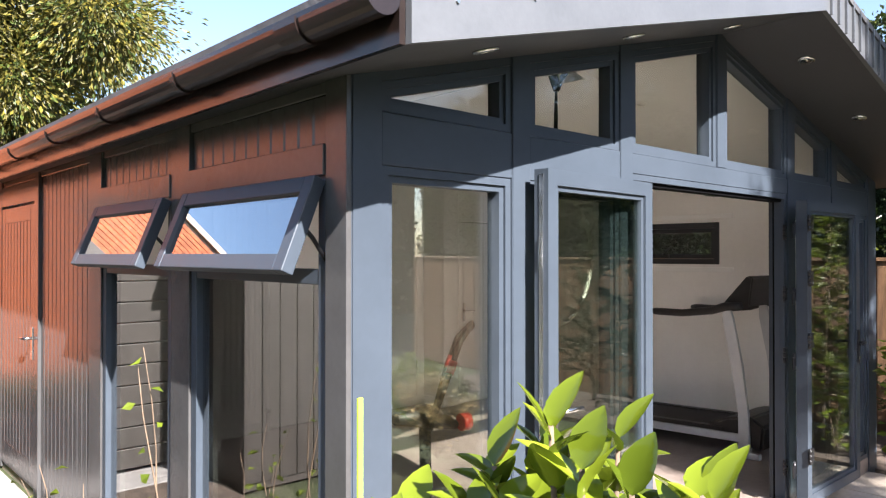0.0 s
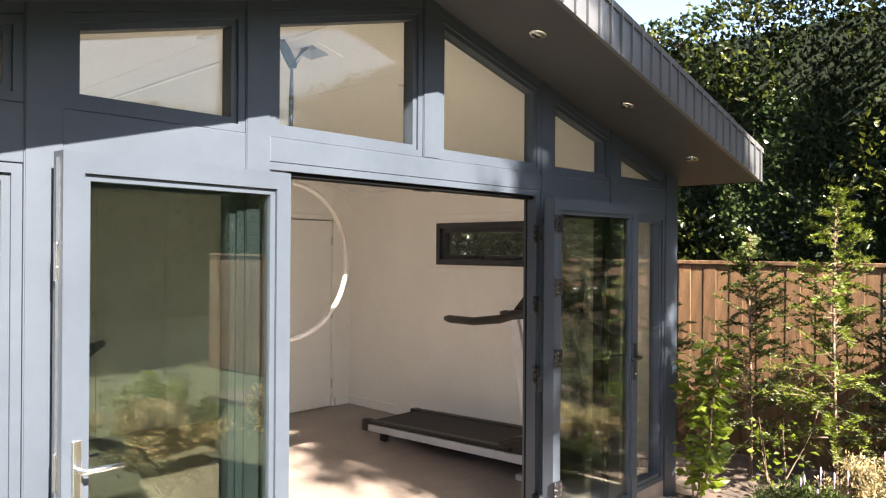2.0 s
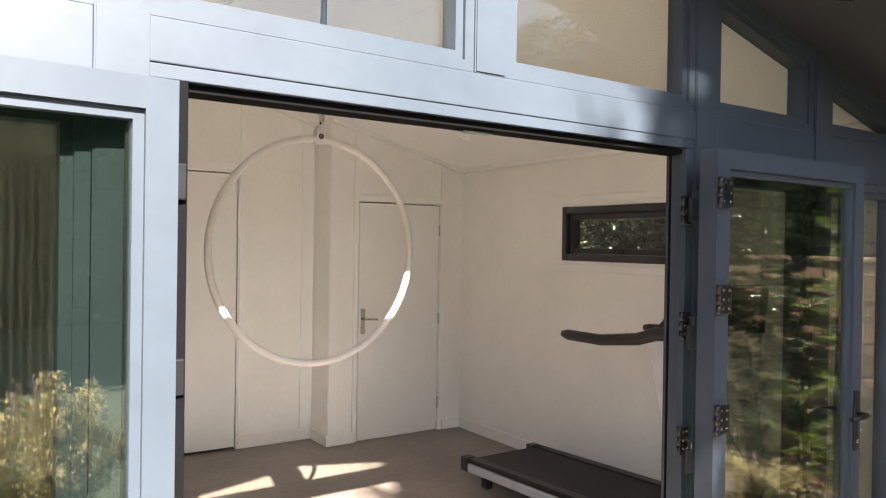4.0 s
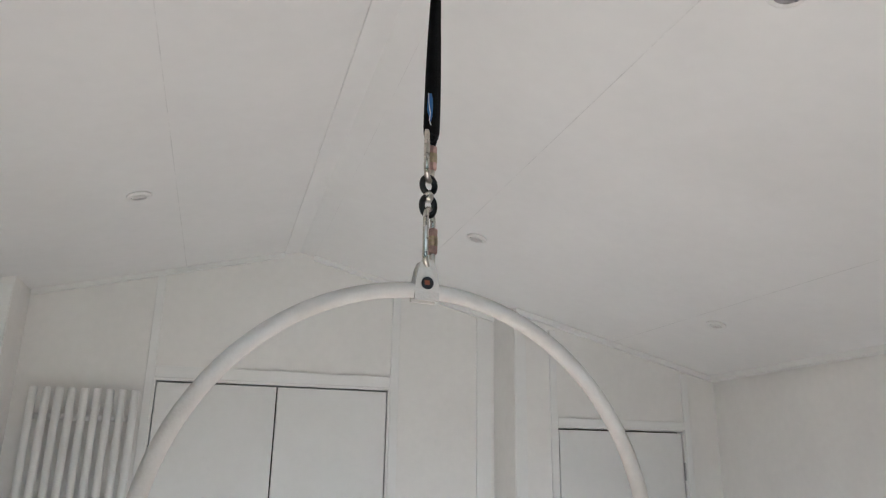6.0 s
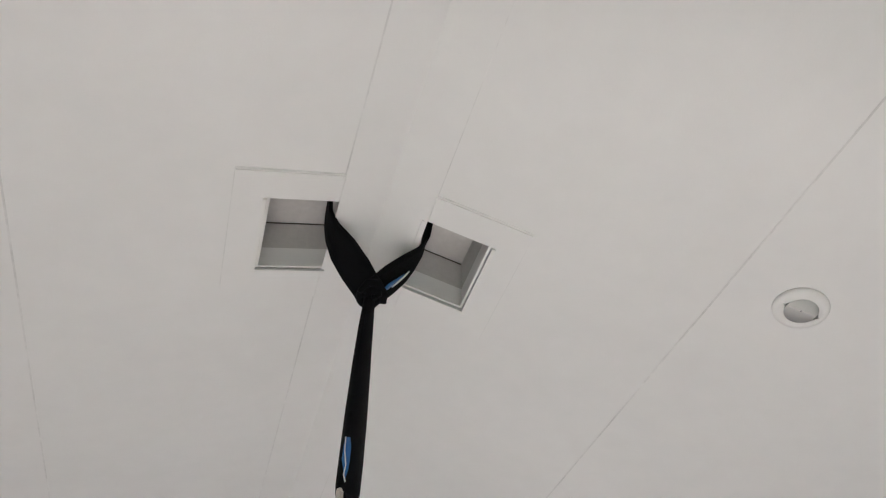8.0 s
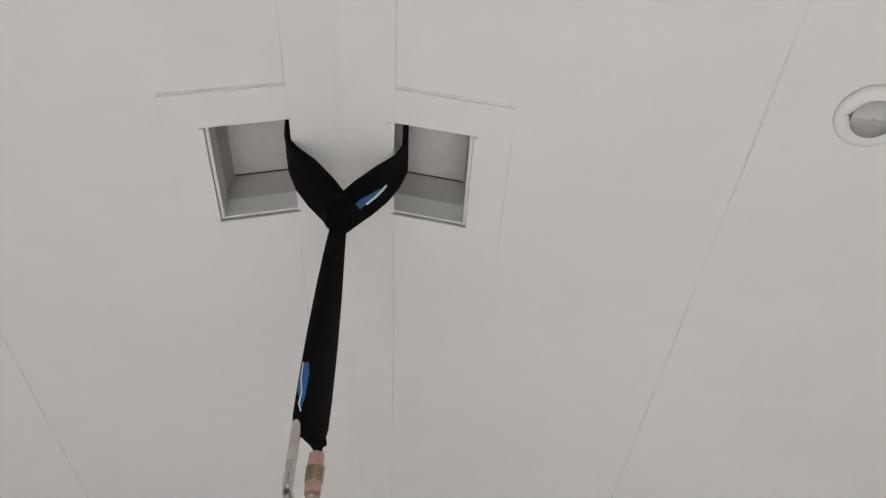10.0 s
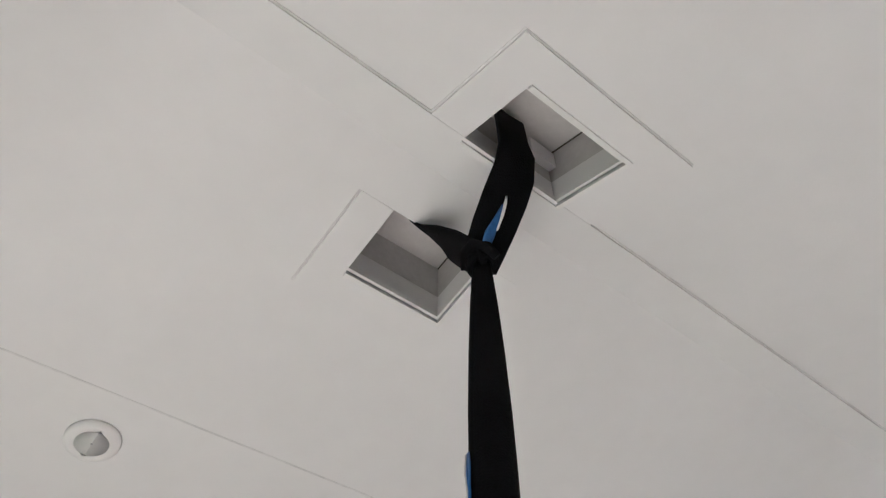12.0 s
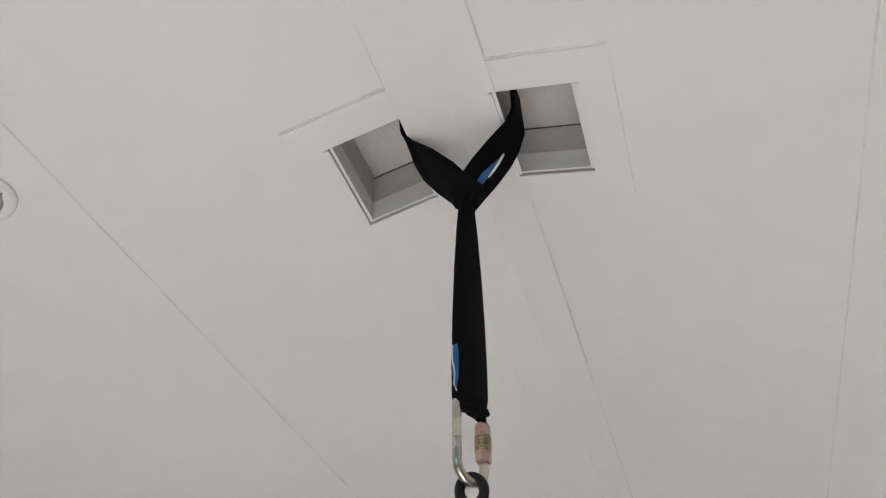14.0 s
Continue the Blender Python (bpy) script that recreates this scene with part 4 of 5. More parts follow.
tube(bm, [(KX, KY + 0.002, 2.311), (KX, KY + 0.002, 2.303), (KX, KY + 0.002, 2.295), (KX, KY + 0.002, 2.287)], 0.01, 14, radii=[0.006, 0.011, 0.011, 0.007])
part("barrel", bm, M_STEEL, sw, "bright swivel barrel")


def ribbon(bm, pts, widths, across, thick=0.005, curl=0.0):
    """A band of webbing: pts its middle line, across the way its width lies, curl how far its edges bend over."""
    pts, across = [Vector(p) for p in pts], [Vector(a).normalized() for a in across]
    rows = []
    for i, p in enumerate(pts):
        d = (pts[min(i + 1, len(pts) - 1)] - pts[max(i - 1, 0)]).normalized()
        a = (across[i] - d * across[i].dot(d)).normalized()
        n = d.cross(a)
        ring = []
        for side_t in (1, -1):
            for q in ((-1, -0.55, 0, 0.55, 1) if side_t > 0 else (1, 0.55, 0, -0.55, -1)):
                ring.append(bm.verts.new(p + a * (q * widths[i] * 0.5) + n * (curl * widths[i] * q * q + side_t * thick * (0.5 if abs(q) < 0.9 else 0.3))))
        rows.append(ring)
    k = len(rows[0])
    for q, t in zip(rows, rows[1:]):
        for j in range(k):
            f = bm.faces.new((q[j], q[(j + 1) % k], t[(j + 1) % k], t[j]))
            f.smooth = True
    bm.faces.new(list(reversed(rows[0])))
    bm.faces.new(rows[-1])


strap = empty("strap", "black webbing strap knotted over the ridge beam", "strap")
bm = bmesh.new()
TZ = (2.815, 2.795, 2.74, 2.66, 2.57, 2.49, 2.445, 2.43)
TR = (0.013, 0.0145, 0.0185, 0.0225, 0.0255, 0.0265, 0.0262, 0.0235)
tube(bm, [(5.6735 - 0.004 * i / 7, 3.685 + 0.005 * i / 7, z) for i, z in enumerate(TZ)], 0.02, 16, radii=TR, flat=(1.0, 0.56), up=(-0.77, 0.64, 0))
part("tail", bm, M_STRAP, strap)
bm = bmesh.new()
ribbon(bm, [(5.676 - 0.001 * i, 3.683 + 0.0002 * i, z) for i, z in enumerate(TZ[:-1])] + [(5.671, 3.690, 2.425)], [r * 1.55 for r in TR], [(0.64, 0.77, 0)] * 8, 0.006, 0.10)
part("tail", bm, M_STRAP, strap, "outer folded layer of webbing")
bm = bmesh.new()
for p0, p1, w in (((5.668, 3.686, 2.436), (5.676, 3.701, 2.424), 0.010), ((5.676, 3.700, 2.434), (5.681, 3.709, 2.418), 0.0085), ((5.680, 3.707, 2.440), (5.687, 3.716, 2.431), 0.005)):
    tube(bm, [p0, Vector(p0).lerp(Vector(p1), 0.5), p1], w, 8, radii=[w * 0.8, w, w * 0.5])
part("tail_fold", bm, M_STRAP, strap, "crumpled webbing end round the link")
Y = (0, 1, 0)
bm = bmesh.new()
ribbon(bm, [(5.678, 3.686, 2.808), (5.668, 3.682, 2.834), (5.642, 3.675, 2.868), (5.614, 3.667, 2.904), (5.589, 3.660, 2.938), (5.577, 3.655, 2.968), (5.574, 3.652, 3.00), (5.574, 3.652, 3.062)],
       [0.044, 0.056, 0.062, 0.063, 0.058, 0.052, 0.050, 0.050], [(-0.54, 0.71, -0.44), (-0.54, 0.71, -0.44), (-0.5, 0.75, -0.4), (-0.35, 0.85, -0.3), (-0.1, 1, -0.1), Y, Y, Y], 0.009, 0.05)
part("loop", bm, M_STRAP, strap)
bm = bmesh.new()
ribbon(bm, [(5.668, 3.688, 2.808), (5.680, 3.686, 2.836), (5.704, 3.684, 2.868), (5.732, 3.682, 2.905), (5.755, 3.680, 2.938), (5.769, 3.675, 2.972), (5.771, 3.668, 3.00), (5.771, 3.664, 3.058)],
       [0.044, 0.058, 0.064, 0.068, 0.072, 0.068, 0.062, 0.060], [(0.4, 0.87, -0.3), (0.4, 0.87, -0.3), (0.35, 0.9, -0.25), (0.2, 0.95, -0.15), Y, Y, Y, Y], 0.009, -0.06)
part("loop", bm, M_STRAP, strap, "broad flat folded webbing arm")
bm = bmesh.new()
ribbon(bm, [(5.6735 + 0.0205 * math.cos(a), 3.686 + 0.018 * math.sin(a), 2.822 + 0.006 * math.cos(a + 0.6)) for a in np.linspace(0, 2 * math.pi, 17)], [0.026] * 17, [(0, 0.1, 1)] * 17, 0.009, -0.12)
tube(bm, [(5.652, 3.672, 2.812), (5.664, 3.661, 2.828), (5.682, 3.662, 2.834), (5.697, 3.676, 2.824), (5.700, 3.690, 2.812)], 0.011, 10, radii=[0.005, 0.008, 0.009, 0.0085, 0.006])
part("knot", bm, M_STRAP, strap, "tight overhand knot")
bm = bmesh.new()
ribbon(bm, [(5.6585, 3.6640, 2.514), (5.6590, 3.6635, 2.500), (5.6585, 3.6630, 2.478), (5.6600, 3.6630, 2.462), (5.6595, 3.6635, 2.446)], [0.007, 0.011, 0.012, 0.007, 0.002], [(1, -0.35, 0)] * 5, 0.002)
lab = part("label", bm, M_BLUE, strap, "frayed blue sewn label")
bm = bmesh.new()
tube(bm, [(5.655, 3.6635, 2.514), (5.6555, 3.6615, 2.490), (5.659, 3.6610, 2.468), (5.6575, 3.6615, 2.452), (5.661, 3.6620, 2.442)], 0.001, 6)
tube(bm, [(5.664, 3.6735, 2.434), (5.670, 3.6800, 2.432), (5.673, 3.6830, 2.437), (5.675, 3.6860, 2.436)], 0.0012, 6)
part("thread", bm, M_TRIM, lab, "white frayed stitching")
bm = bmesh.new()
ribbon(bm, [(5.697, 3.674, 2.830), (5.706, 3.6735, 2.843), (5.720, 3.6745, 2.862), (5.734, 3.6755, 2.882)], [0.014, 0.017, 0.009, 0.003], [Y, Y, Y, Y], 0.003)
lab = part("label", bm, M_BLUE, strap, "frayed blue sewn label")
bm = bmesh.new()
ribbon(bm, [(5.713, 3.681, 2.849), (5.725, 3.680, 2.865), (5.737, 3.6775, 2.883), (5.743, 3.675, 2.892)], [0.002, 0.004, 0.005, 0.002], [Y, Y, Y, Y], 0.003)
part("thread", bm, M_TRIM, lab, "frayed white edge")

# ---- treadmill ----
tm = empty("treadmill", "black and silver folding treadmill along the wall", "treadmill")
TX0, TX1, TY0, TY1 = 7.355, 8.045, 3.04, 4.975


def tz(y):
    return 0.135 + (TY1 - y) * 0.035


bm = bmesh.new()
prism(bm, [(TY0 + 0.3, tz(TY0 + 0.3)), (TY1 - 0.06, tz(TY1 - 0.06)), (TY1 - 0.06, tz(TY1) + 0.012), (TY0 + 0.3, tz(TY0 + 0.3) + 0.012)], TX0 + 0.08, "x", TX1 - 0.08)
part("running_belt", bm, M_BELT, tm)
for x0, x1 in ((TX0, TX0 + 0.085), (TX1 - 0.085, TX1)):
    bm = bmesh.new()
    prism(bm, [(TY0 + 0.25, tz(TY0 + .25) - 0.012), (TY1 - 0.03, tz(TY1 - .03) - 0.012), (TY1 - 0.03, tz(TY1) + 0.02), (TY0 + 0.25, tz(TY0 + .25) + 0.022)], x0 + 0.004, "x", x1)
    bmesh.ops.bevel(bm, geom=bm.edges[:], offset=0.006, segments=2, affect="EDGES")
    part("foot_rail", bm, M_BLACK, tm)
    bm = bmesh.new()
    prism(bm, [(TY0 + 0.1, tz(TY0) - 0.085), (TY1 - 0.06, tz(TY1) - 0.07), (TY1 - 0.06, tz(TY1) - 0.013), (TY0 + 0.1, tz(TY0) - 0.02)], x0, "x", x1 - 0.03)
    bmesh.ops.bevel(bm, geom=bm.edges[:], offset=0.004, segments=1, affect="EDGES")
    part("side_rail", bm, M_SILVER, tm, "silver side rail")
    bm = bmesh.new()
    box(bm, x0 - 0.006, x1 - 0.01, TY1 - 0.08, TY1 + 0.005, tz(TY1) - 0.075, tz(TY1) + 0.028, bevel=0.012)
    part("end_cap", bm, M_BLACK, tm)
    bm = bmesh.new()
    box(bm, x0 + 0.01, x1 - 0.03, TY1 - 0.3, TY1 - 0.22, 0.001, tz(TY1) - 0.06, bevel=0.01)
    part("foot", bm, M_BLACK, tm)
bm = bmesh.new()
prism(bm, [(TY0 - 0.06, 0.06), (TY0 + 0.42, tz(TY0 + .42) - 0.01), (TY0 + 0.40, tz(TY0 + .4) + 0.03), (TY0 + 0.22, tz(TY0) + 0.10), (TY0 + 0.02, tz(TY0) + 0.13), (TY0 - 0.08, tz(TY0) + 0.06)], TX0 + 0.02, "x", TX1 - 0.02)
bmesh.ops.bevel(bm, geom=bm.edges[:], offset=0.02, segments=3, affect="EDGES")
part("motor_cover", bm, M_BLACK, tm)
bm = bmesh.new()
disc(bm, (TX0 + 0.021, 3.12, 0.245), (-1, 0, 0), 0.038, 0.018, 28)
bw = part("pivot_badge", bm, M_SILVER, tm, "round silver pivot badge")
bm = bmesh.new()
disc(bm, (TX0 + 0.003, 3.12, 0.245), (-1, 0, 0), 0.022, 0.003, 20)
part("badge_centre", bm, M_RED, bw, "dull red centre")
for sx, x in ((-1, TX0 - 0.012), (1, TX1 + 0.012)):
    bm = bmesh.new()
    xi = x - sx * 0.035
    P = [(3.06, 0.05), (3.16, 0.05), (3.155, 0.35), (3.215, 0.75), (3.285, 1.10), (3.29, 1.24), (3.235, 1.25), (3.20, 1.12), (3.125, 0.75), (3.075, 0.35)]
    prism(bm, P, min(x, xi), "x", max(x, xi))
    bmesh.ops.bevel(bm, geom=[e for e in bm.edges if abs(e.verts[0].co.x - e.verts[1].co.x) < 1e-4], offset=0.008, segments=2, affect="EDGES")
    part("upright", bm, M_SILVER, tm, "pale silver curved upright")
    bm = bmesh.new()
    tube(bm, [(x, 3.12, 1.225), (x, 3.26, 1.215), (x, 3.38, 1.175), (x, 3.64, 1.14), (x, 3.90, 1.14), (x, 3.95, 1.142)], 0.03, 12, radii=[0.03, 0.036, 0.033, 0.031, 0.031, 0.018], flat=(0.75, 1.0))
    part("handrail", bm, M_BLACK, tm, "black foam handrail")
    bm = bmesh.new()
    box(bm, min(x, xi) - 0.01, max(x, xi) + 0.01, 2.98, 3.22, 0.001, 0.05, bevel=0.008)
    part("base_foot", bm, M_SILVER, tm)
bm = bmesh.new()
prism(bm, [(3.26, 1.20), (3.30, 1.24), (3.10, 1.47), (3.05, 1.46), (3.08, 1.22)], TX0 + 0.03, "x", TX1 - 0.03)
bmesh.ops.bevel(bm, geom=bm.edges[:], offset=0.012, segments=2, affect="EDGES")
con = part("console", bm, M_BLACK, tm, "tilted black console")
bm = bmesh.new()
prism(bm, [(3.245, 1.303), (3.13, 1.437), (3.133, 1.44), (3.248, 1.306)], TX0 + 0.12, "x", TX1 - 0.12)
part("display", bm, M_SILVER, con, "grey display panel")

# ---- exercise bike and folded stepper seen through the glass ----
bike = empty("exercise_bike", "black and red exercise bike inside the front window", "exercise bike")
BA, BB = Vector((3.62, 3.22, 0)), Vector((4.28, 4.42, 0))
BD = (BB - BA).normalized()
BS = Vector((BD.y, -BD.x, 0))


def bp(f, s, z):
    return BA + BD * f + BS * s + Vector((0, 0, z))


bm = bmesh.new()
tube(bm, [bp(0.02, -0.25, 0.03), bp(0.02, 0.25, 0.03)], 0.028, 10)
tube(bm, [bp(1.15, -0.22, 0.03), bp(1.15, 0.22, 0.03)], 0.028, 10)
tube(bm, [bp(0.02, 0, 0.05), bp(0.6, 0, 0.12), bp(1.15, 0, 0.05)], 0.03, 10)
part("base_frame", bm, M_BLACK, bike)
bm = bmesh.new()
tube(bm, [bp(0.45, 0, 0.10), bp(0.30, 0, 0.55), bp(0.16, 0, 0.98)], 0.032, 10)
part("front_post", bm, M_BLACK, bike, "black front post")
bm = bmesh.new()
tube(bm, [bp(0.62, 0, 0.12), bp(0.95, 0, 0.60), bp(1.08, 0, 0.94)], 0.028, 10)
part("seat_post", bm, M_BLACK, bike)
bm = bmesh.new()
disc(bm, bp(0.30, -0.03, 0.34), BS, 0.22, 0.06, 36)
fw = part("flywheel", bm, M_RED, bike, "red flywheel cover")
bm = bmesh.new()
disc(bm, bp(0.30, 0.031, 0.34), BS, 0.13, 0.012, 28)
part("hub", bm, M_SILVER, fw, "silver hub")
bm = bmesh.new()
prism(bm, [(-0.14, -0.13), (0.05, -0.06), (0.18, -0.018), (0.18, 0.018), (0.05, 0.06), (-0.14, 0.13), (-0.19, 0.08), (-0.19, -0.08)], 0.0, "z", 0.07)
bmesh.ops.bevel(bm, geom=bm.edges[:], offset=0.022, segments=3, affect="EDGES")
bm.transform(Matrix.Translation(bp(1.10, 0, 0.95)) @ Matrix.Rotation(math.atan2(-BD.y, -BD.x), 4, "Z"))
part("saddle", bm, M_BLACK, bike, "black padded saddle")
bm = bmesh.new()
for s in (-1, 1):
    tube(bm, [bp(0.16, s * 0.03, 0.98), bp(0.12, s * 0.07, 1.02), bp(0.10, s * 0.08, 1.18), bp(0.03, s * 0.075, 1.34), bp(0.0, s * 0.05, 1.40), bp(0.0, 0, 1.415)], 0.018, 10)
tube(bm, [bp(0.115, -0.07, 1.10), bp(0.115, 0.07, 1.10)], 0.016, 8)
hb = part("handlebar", bm, M_BLACK, bike, "black looped handlebar")
for s in (-1, 1):
    bm = bmesh.new()
    tube(bm, [bp(0.104, s * 0.079, 1.15), bp(0.088, s * 0.079, 1.19)], 0.024, 10)
    part("collar", bm, M_RED, hb, "red clamp collar")
bm = bmesh.new()
box(bm, -0.03, 0.03, -0.015, 0.015, 1.40, 1.45, bevel=0.012)
bm.transform(Matrix.Translation(bp(0, 0, 0)))
part("monitor", bm, M_BLACK, hb)
step = empty("folding_stepper", "folded black and red fitness stepper behind the glass", "fitness machine")
SX, SY = 4.13, 3.10
bm = bmesh.new()
for o in (0.0, 0.13):
    tube(bm, [(SX - 0.18 + o, SY + o, 0.78), (SX - 0.06 + o, SY + o * 1.2, 1.02), (SX + 0.03 + o, SY + o * 1.2, 1.20), (SX + 0.08 + o, SY + o, 1.25)], 0.016, 10)
tube(bm, [(SX + 0.08, SY, 1.25), (SX + 0.11, SY, 1.27), (SX + 0.24, SY + 0.13, 1.27), (SX + 0.21, SY + 0.13, 1.25)], 0.016, 8)
st_arm = part("twin_arm", bm, M_BLACK, step)
for o in (0.0, 0.13):
    bm = bmesh.new()
    tube(bm, [(SX - 0.045 + o, SY + o * 1.2, 1.04), (SX - 0.015 + o, SY + o * 1.2, 1.10)], 0.022, 10)
    part("collar", bm, M_RED, st_arm, "red collar")
bm = bmesh.new()
tube(bm, [(SX - 0.2, SY + 0.05, 0.03), (SX - 0.16, SY + 0.05, 0.45), (SX - 0.16, SY + 0.06, 0.85)], 0.03, 10)
tube(bm, [(SX - 0.42, SY + 0.05, 0.03), (SX + 0.25, SY + 0.05, 0.03)], 0.03, 10)
tube(bm, [(SX - 0.38, SY + 0.02, 0.86), (SX - 0.16, SY + 0.05, 0.84), (SX + 0.05, SY + 0.06, 0.76)], 0.045, 10, radii=[0.03, 0.06, 0.025])
part("frame", bm, M_BLACK, step)
bm = bmesh.new()
disc(bm, (SX + 0.05, SY + 0.02, 0.78), (1, -0.2, 0), 0.045, 0.05, 14)
part("end_cap", bm, M_RED, step, "red end cap")

# ---- terrace, decking, lawn edge ----
terrace = structure(boxpart("pavement", (3.2, 8.2, 0.92, YF - 0.03, GROUND - 0.03, GROUND + 0.004), M_MORTAR, bevel=0), "pale stone slab terrace before the doors", "pavement")
bm = bmesh.new()
box(bm, 0, 0.594, 0, 0.494, 0, 0.035, bevel=0.006)
slab = mesh_of("slab", bm, M_PAVE)
for i in range(8):
    for j in range(3):
        o = new("slab", slab)
        o.parent = terrace
        o.location = (3.25 + i * 0.602, 0.925 + j * 0.502, GROUND + 0.004 + random.uniform(0, 0.003))
deckg = structure(boxpart("decking", (1.95, 2.95, 6.05, 9.6, GROUND - 0.03, GROUND - 0.005), M_GAP, bevel=0), "grey ribbed decking path beside the wall", "decking")
bm = bmesh.new()
box(bm, 0, 0.99, 0, 0.128, 0, 0.024)
for k in range(6):
    box(bm, 0.001, 0.989, 0.006 + k * 0.02, 0.018 + k * 0.02, 0.024, 0.028)
dk = mesh_of("plank", bm, M_DECK)
for i in range(26):
    o = new("plank", dk)
    o.parent = deckg
    o.location = (1.955, 6.06 + i * 0.133, GROUND - 0.004)

# ---- fence and hedge on the east ----
FX = 9.70
fence = structure(boxpart("fence", (FX + 0.012, FX + 0.03, -5.0, 11.0, GROUND, 1.60), M_FENCE, bevel=0), "weathered brown closeboard timber fence", "fence")
bm = bmesh.new()
box(bm, -0.016, 0.0, 0, 0.1225, 0, 1.72)
bmesh.ops.bevel(bm, geom=[e for e in bm.edges if abs(e.verts[0].co.z - e.verts[1].co.z) > 0.1], offset=0.003, segments=1, affect="EDGES")
fb = mesh_of("board", bm, M_FENCE)
for i in range(130):
    o = new("board", fb)
    o.parent = fence
    o.location = (FX + 0.01 - 0.004 * (i % 2), -5.0 + i * 0.1225, GROUND - 0.01 + random.uniform(-0.006, 0.006))
boxpart("cap_rail", (FX - 0.025, FX + 0.045, -5.0, 11.0, 1.575, 1.61), M_FENCE, fence, "flat capping rail")


def leafy_wall(name, x_of, ys, zs, n, material, size, seed, keep=None, face=(-1, 0, 0.25)):
    rg = np.random.default_rng(seed)
    y, z = rg.uniform(*ys, n), rg.uniform(*zs, n) ** 1.0
    lump = np.array([noise.noise(Vector((a * 0.9, b * 0.9, seed))) for a, b in zip(y, z)])
    fine = np.array([noise.noise(Vector((a * 3.1, b * 3.1, seed + 5))) for a, b in zip(y, z)])
    x = x_of + lump * 0.35 + fine * 0.18 + rg.normal(0, 0.07, n)
    topz = zs[1] - 0.35 + 0.4 * np.array([noise.noise(Vector((a * 0.7, 3.3, seed))) for a in y]) + 0.15 * fine
    m = z < topz
    if keep is not None:
        m &= keep(y, z, lump)
    p = np.stack([x, y, z], 1)[m]
    w = rg.normal(0, 0.6, (len(p), 3)) + np.array(face)
    return leaves(name, p, w, rg.uniform(size * 0.6, size * 1.3, len(p)), material, 0.6, 0.2, seed)


hedge = empty("hedge", "tall dense dark green hedge behind the fence", "hedge")
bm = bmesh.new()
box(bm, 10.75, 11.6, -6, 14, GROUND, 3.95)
part("core", bm, M_CORE, hedge, "solid core coloured as the hedge's inner shade")
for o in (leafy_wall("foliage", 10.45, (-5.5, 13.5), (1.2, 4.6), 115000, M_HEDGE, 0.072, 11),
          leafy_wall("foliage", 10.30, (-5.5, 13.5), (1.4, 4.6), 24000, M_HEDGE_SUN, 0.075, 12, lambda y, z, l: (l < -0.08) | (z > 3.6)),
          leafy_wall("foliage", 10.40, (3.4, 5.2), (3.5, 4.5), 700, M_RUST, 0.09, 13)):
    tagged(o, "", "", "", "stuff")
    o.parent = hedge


def sapling(base, height, spread, material, tip, seed, label, n_br=22, lean=(0.02, 0.0), leaf=0.05, per=26):
    """A thin stem with drooping feathery side shoots."""
    rg = np.random.default_rng(seed)
    top = empty("sapling", label, "sapling", "saplings by the fence")
    b = Vector(base)
    bm = bmesh.new()
    stem = [b + Vector((lean[0] * t * height + 0.02 * math.sin(5 * t + seed), lean[1] * t * height + 0.02 * math.cos(4 * t + seed), t * height)) for t in np.linspace(0, 1, 9)]
    tube(bm, stem, 0.012, 7, radii=[0.013 * (1 - 0.8 * t) + 0.002 for t in np.linspace(0, 1, 9)])
    pl, wy, sz = [], [], []
    for k in range(n_br):
        t = 0.12 + 0.86 * (k + rg.uniform(0, 0.8)) / n_br
        at = b + Vector((lean[0] * t * height, lean[1] * t * height, t * height))
        a = rg.uniform(0, 2 * math.pi)
        ln = spread * (1.12 - t) * rg.uniform(0.6, 1.2) + 0.06
        d = Vector((math.cos(a), math.sin(a), rg.uniform(-0.15, 1.0)))
        pts = [at + d * (ln * q) + Vector((0, 0, -0.25 * ln * q * q)) for q in (0, 0.35, 0.7, 1.0)]
        tube(bm, pts, 0.004, 5, radii=[0.005, 0.0035, 0.0025, 0.001])
        for j in range(per):
            q = 0.15 + 0.85 * j / per
            c = at + d * (ln * q) + Vector((0, 0, -0.25 * ln * q * q))
            s = Vector((-d.y, d.x, 0)) * (1 if j % 2 else -1)
            pl.append(c + Vector(rg.normal(0, 0.006, 3)))
            wy.append(s + d * 0.6 + Vector(rg.normal(0, 0.35, 3)))
            sz.append(leaf * rg.uniform(0.6, 1.3))
    part("trunk", bm, M_BARK, top)
    half = rg.uniform(0, 1, len(pl)) < 0.7
    for mk, mm in ((half, material), (~half, tip)):
        o = leaves("crown", np.array(pl)[mk], np.array(wy)[mk], np.array(sz)[mk], mm, 0.30, 0.15, seed)
        o.parent = top
    return top


sapling((9.04, 2.17, GROUND), 1.98, 0.55, M_CONIFER, M_YEW, 21, "slender feathery evergreen sapling before the fence", 120, leaf=0.036, per=90)
sapling((8.97, 1.52, GROUND), 2.28, 0.6, M_YEW, M_LIME, 22, "tall feathery yellow-green sapling before the fence", 130, leaf=0.038, per=95)
sapling((9.1, 0.95, GROUND), 2.0, 0.55, M_HEDGE, M_HEDGE, 23, "bushy dark green sapling before the fence", 120, leaf=0.05, per=80)
sapling((9.15, 0.35, GROUND), 2.1, 0.6, M_HEDGE, M_HEDGE, 25, "dense dark evergreen sapling before the fence", 120, leaf=0.05, per=70)
sapling((9.2, -0.4, GROUND), 2.3, 0.65, M_HEDGE, M_HEDGE, 26, "dense dark evergreen sapling before the fence", 120, leaf=0.05, per=70)
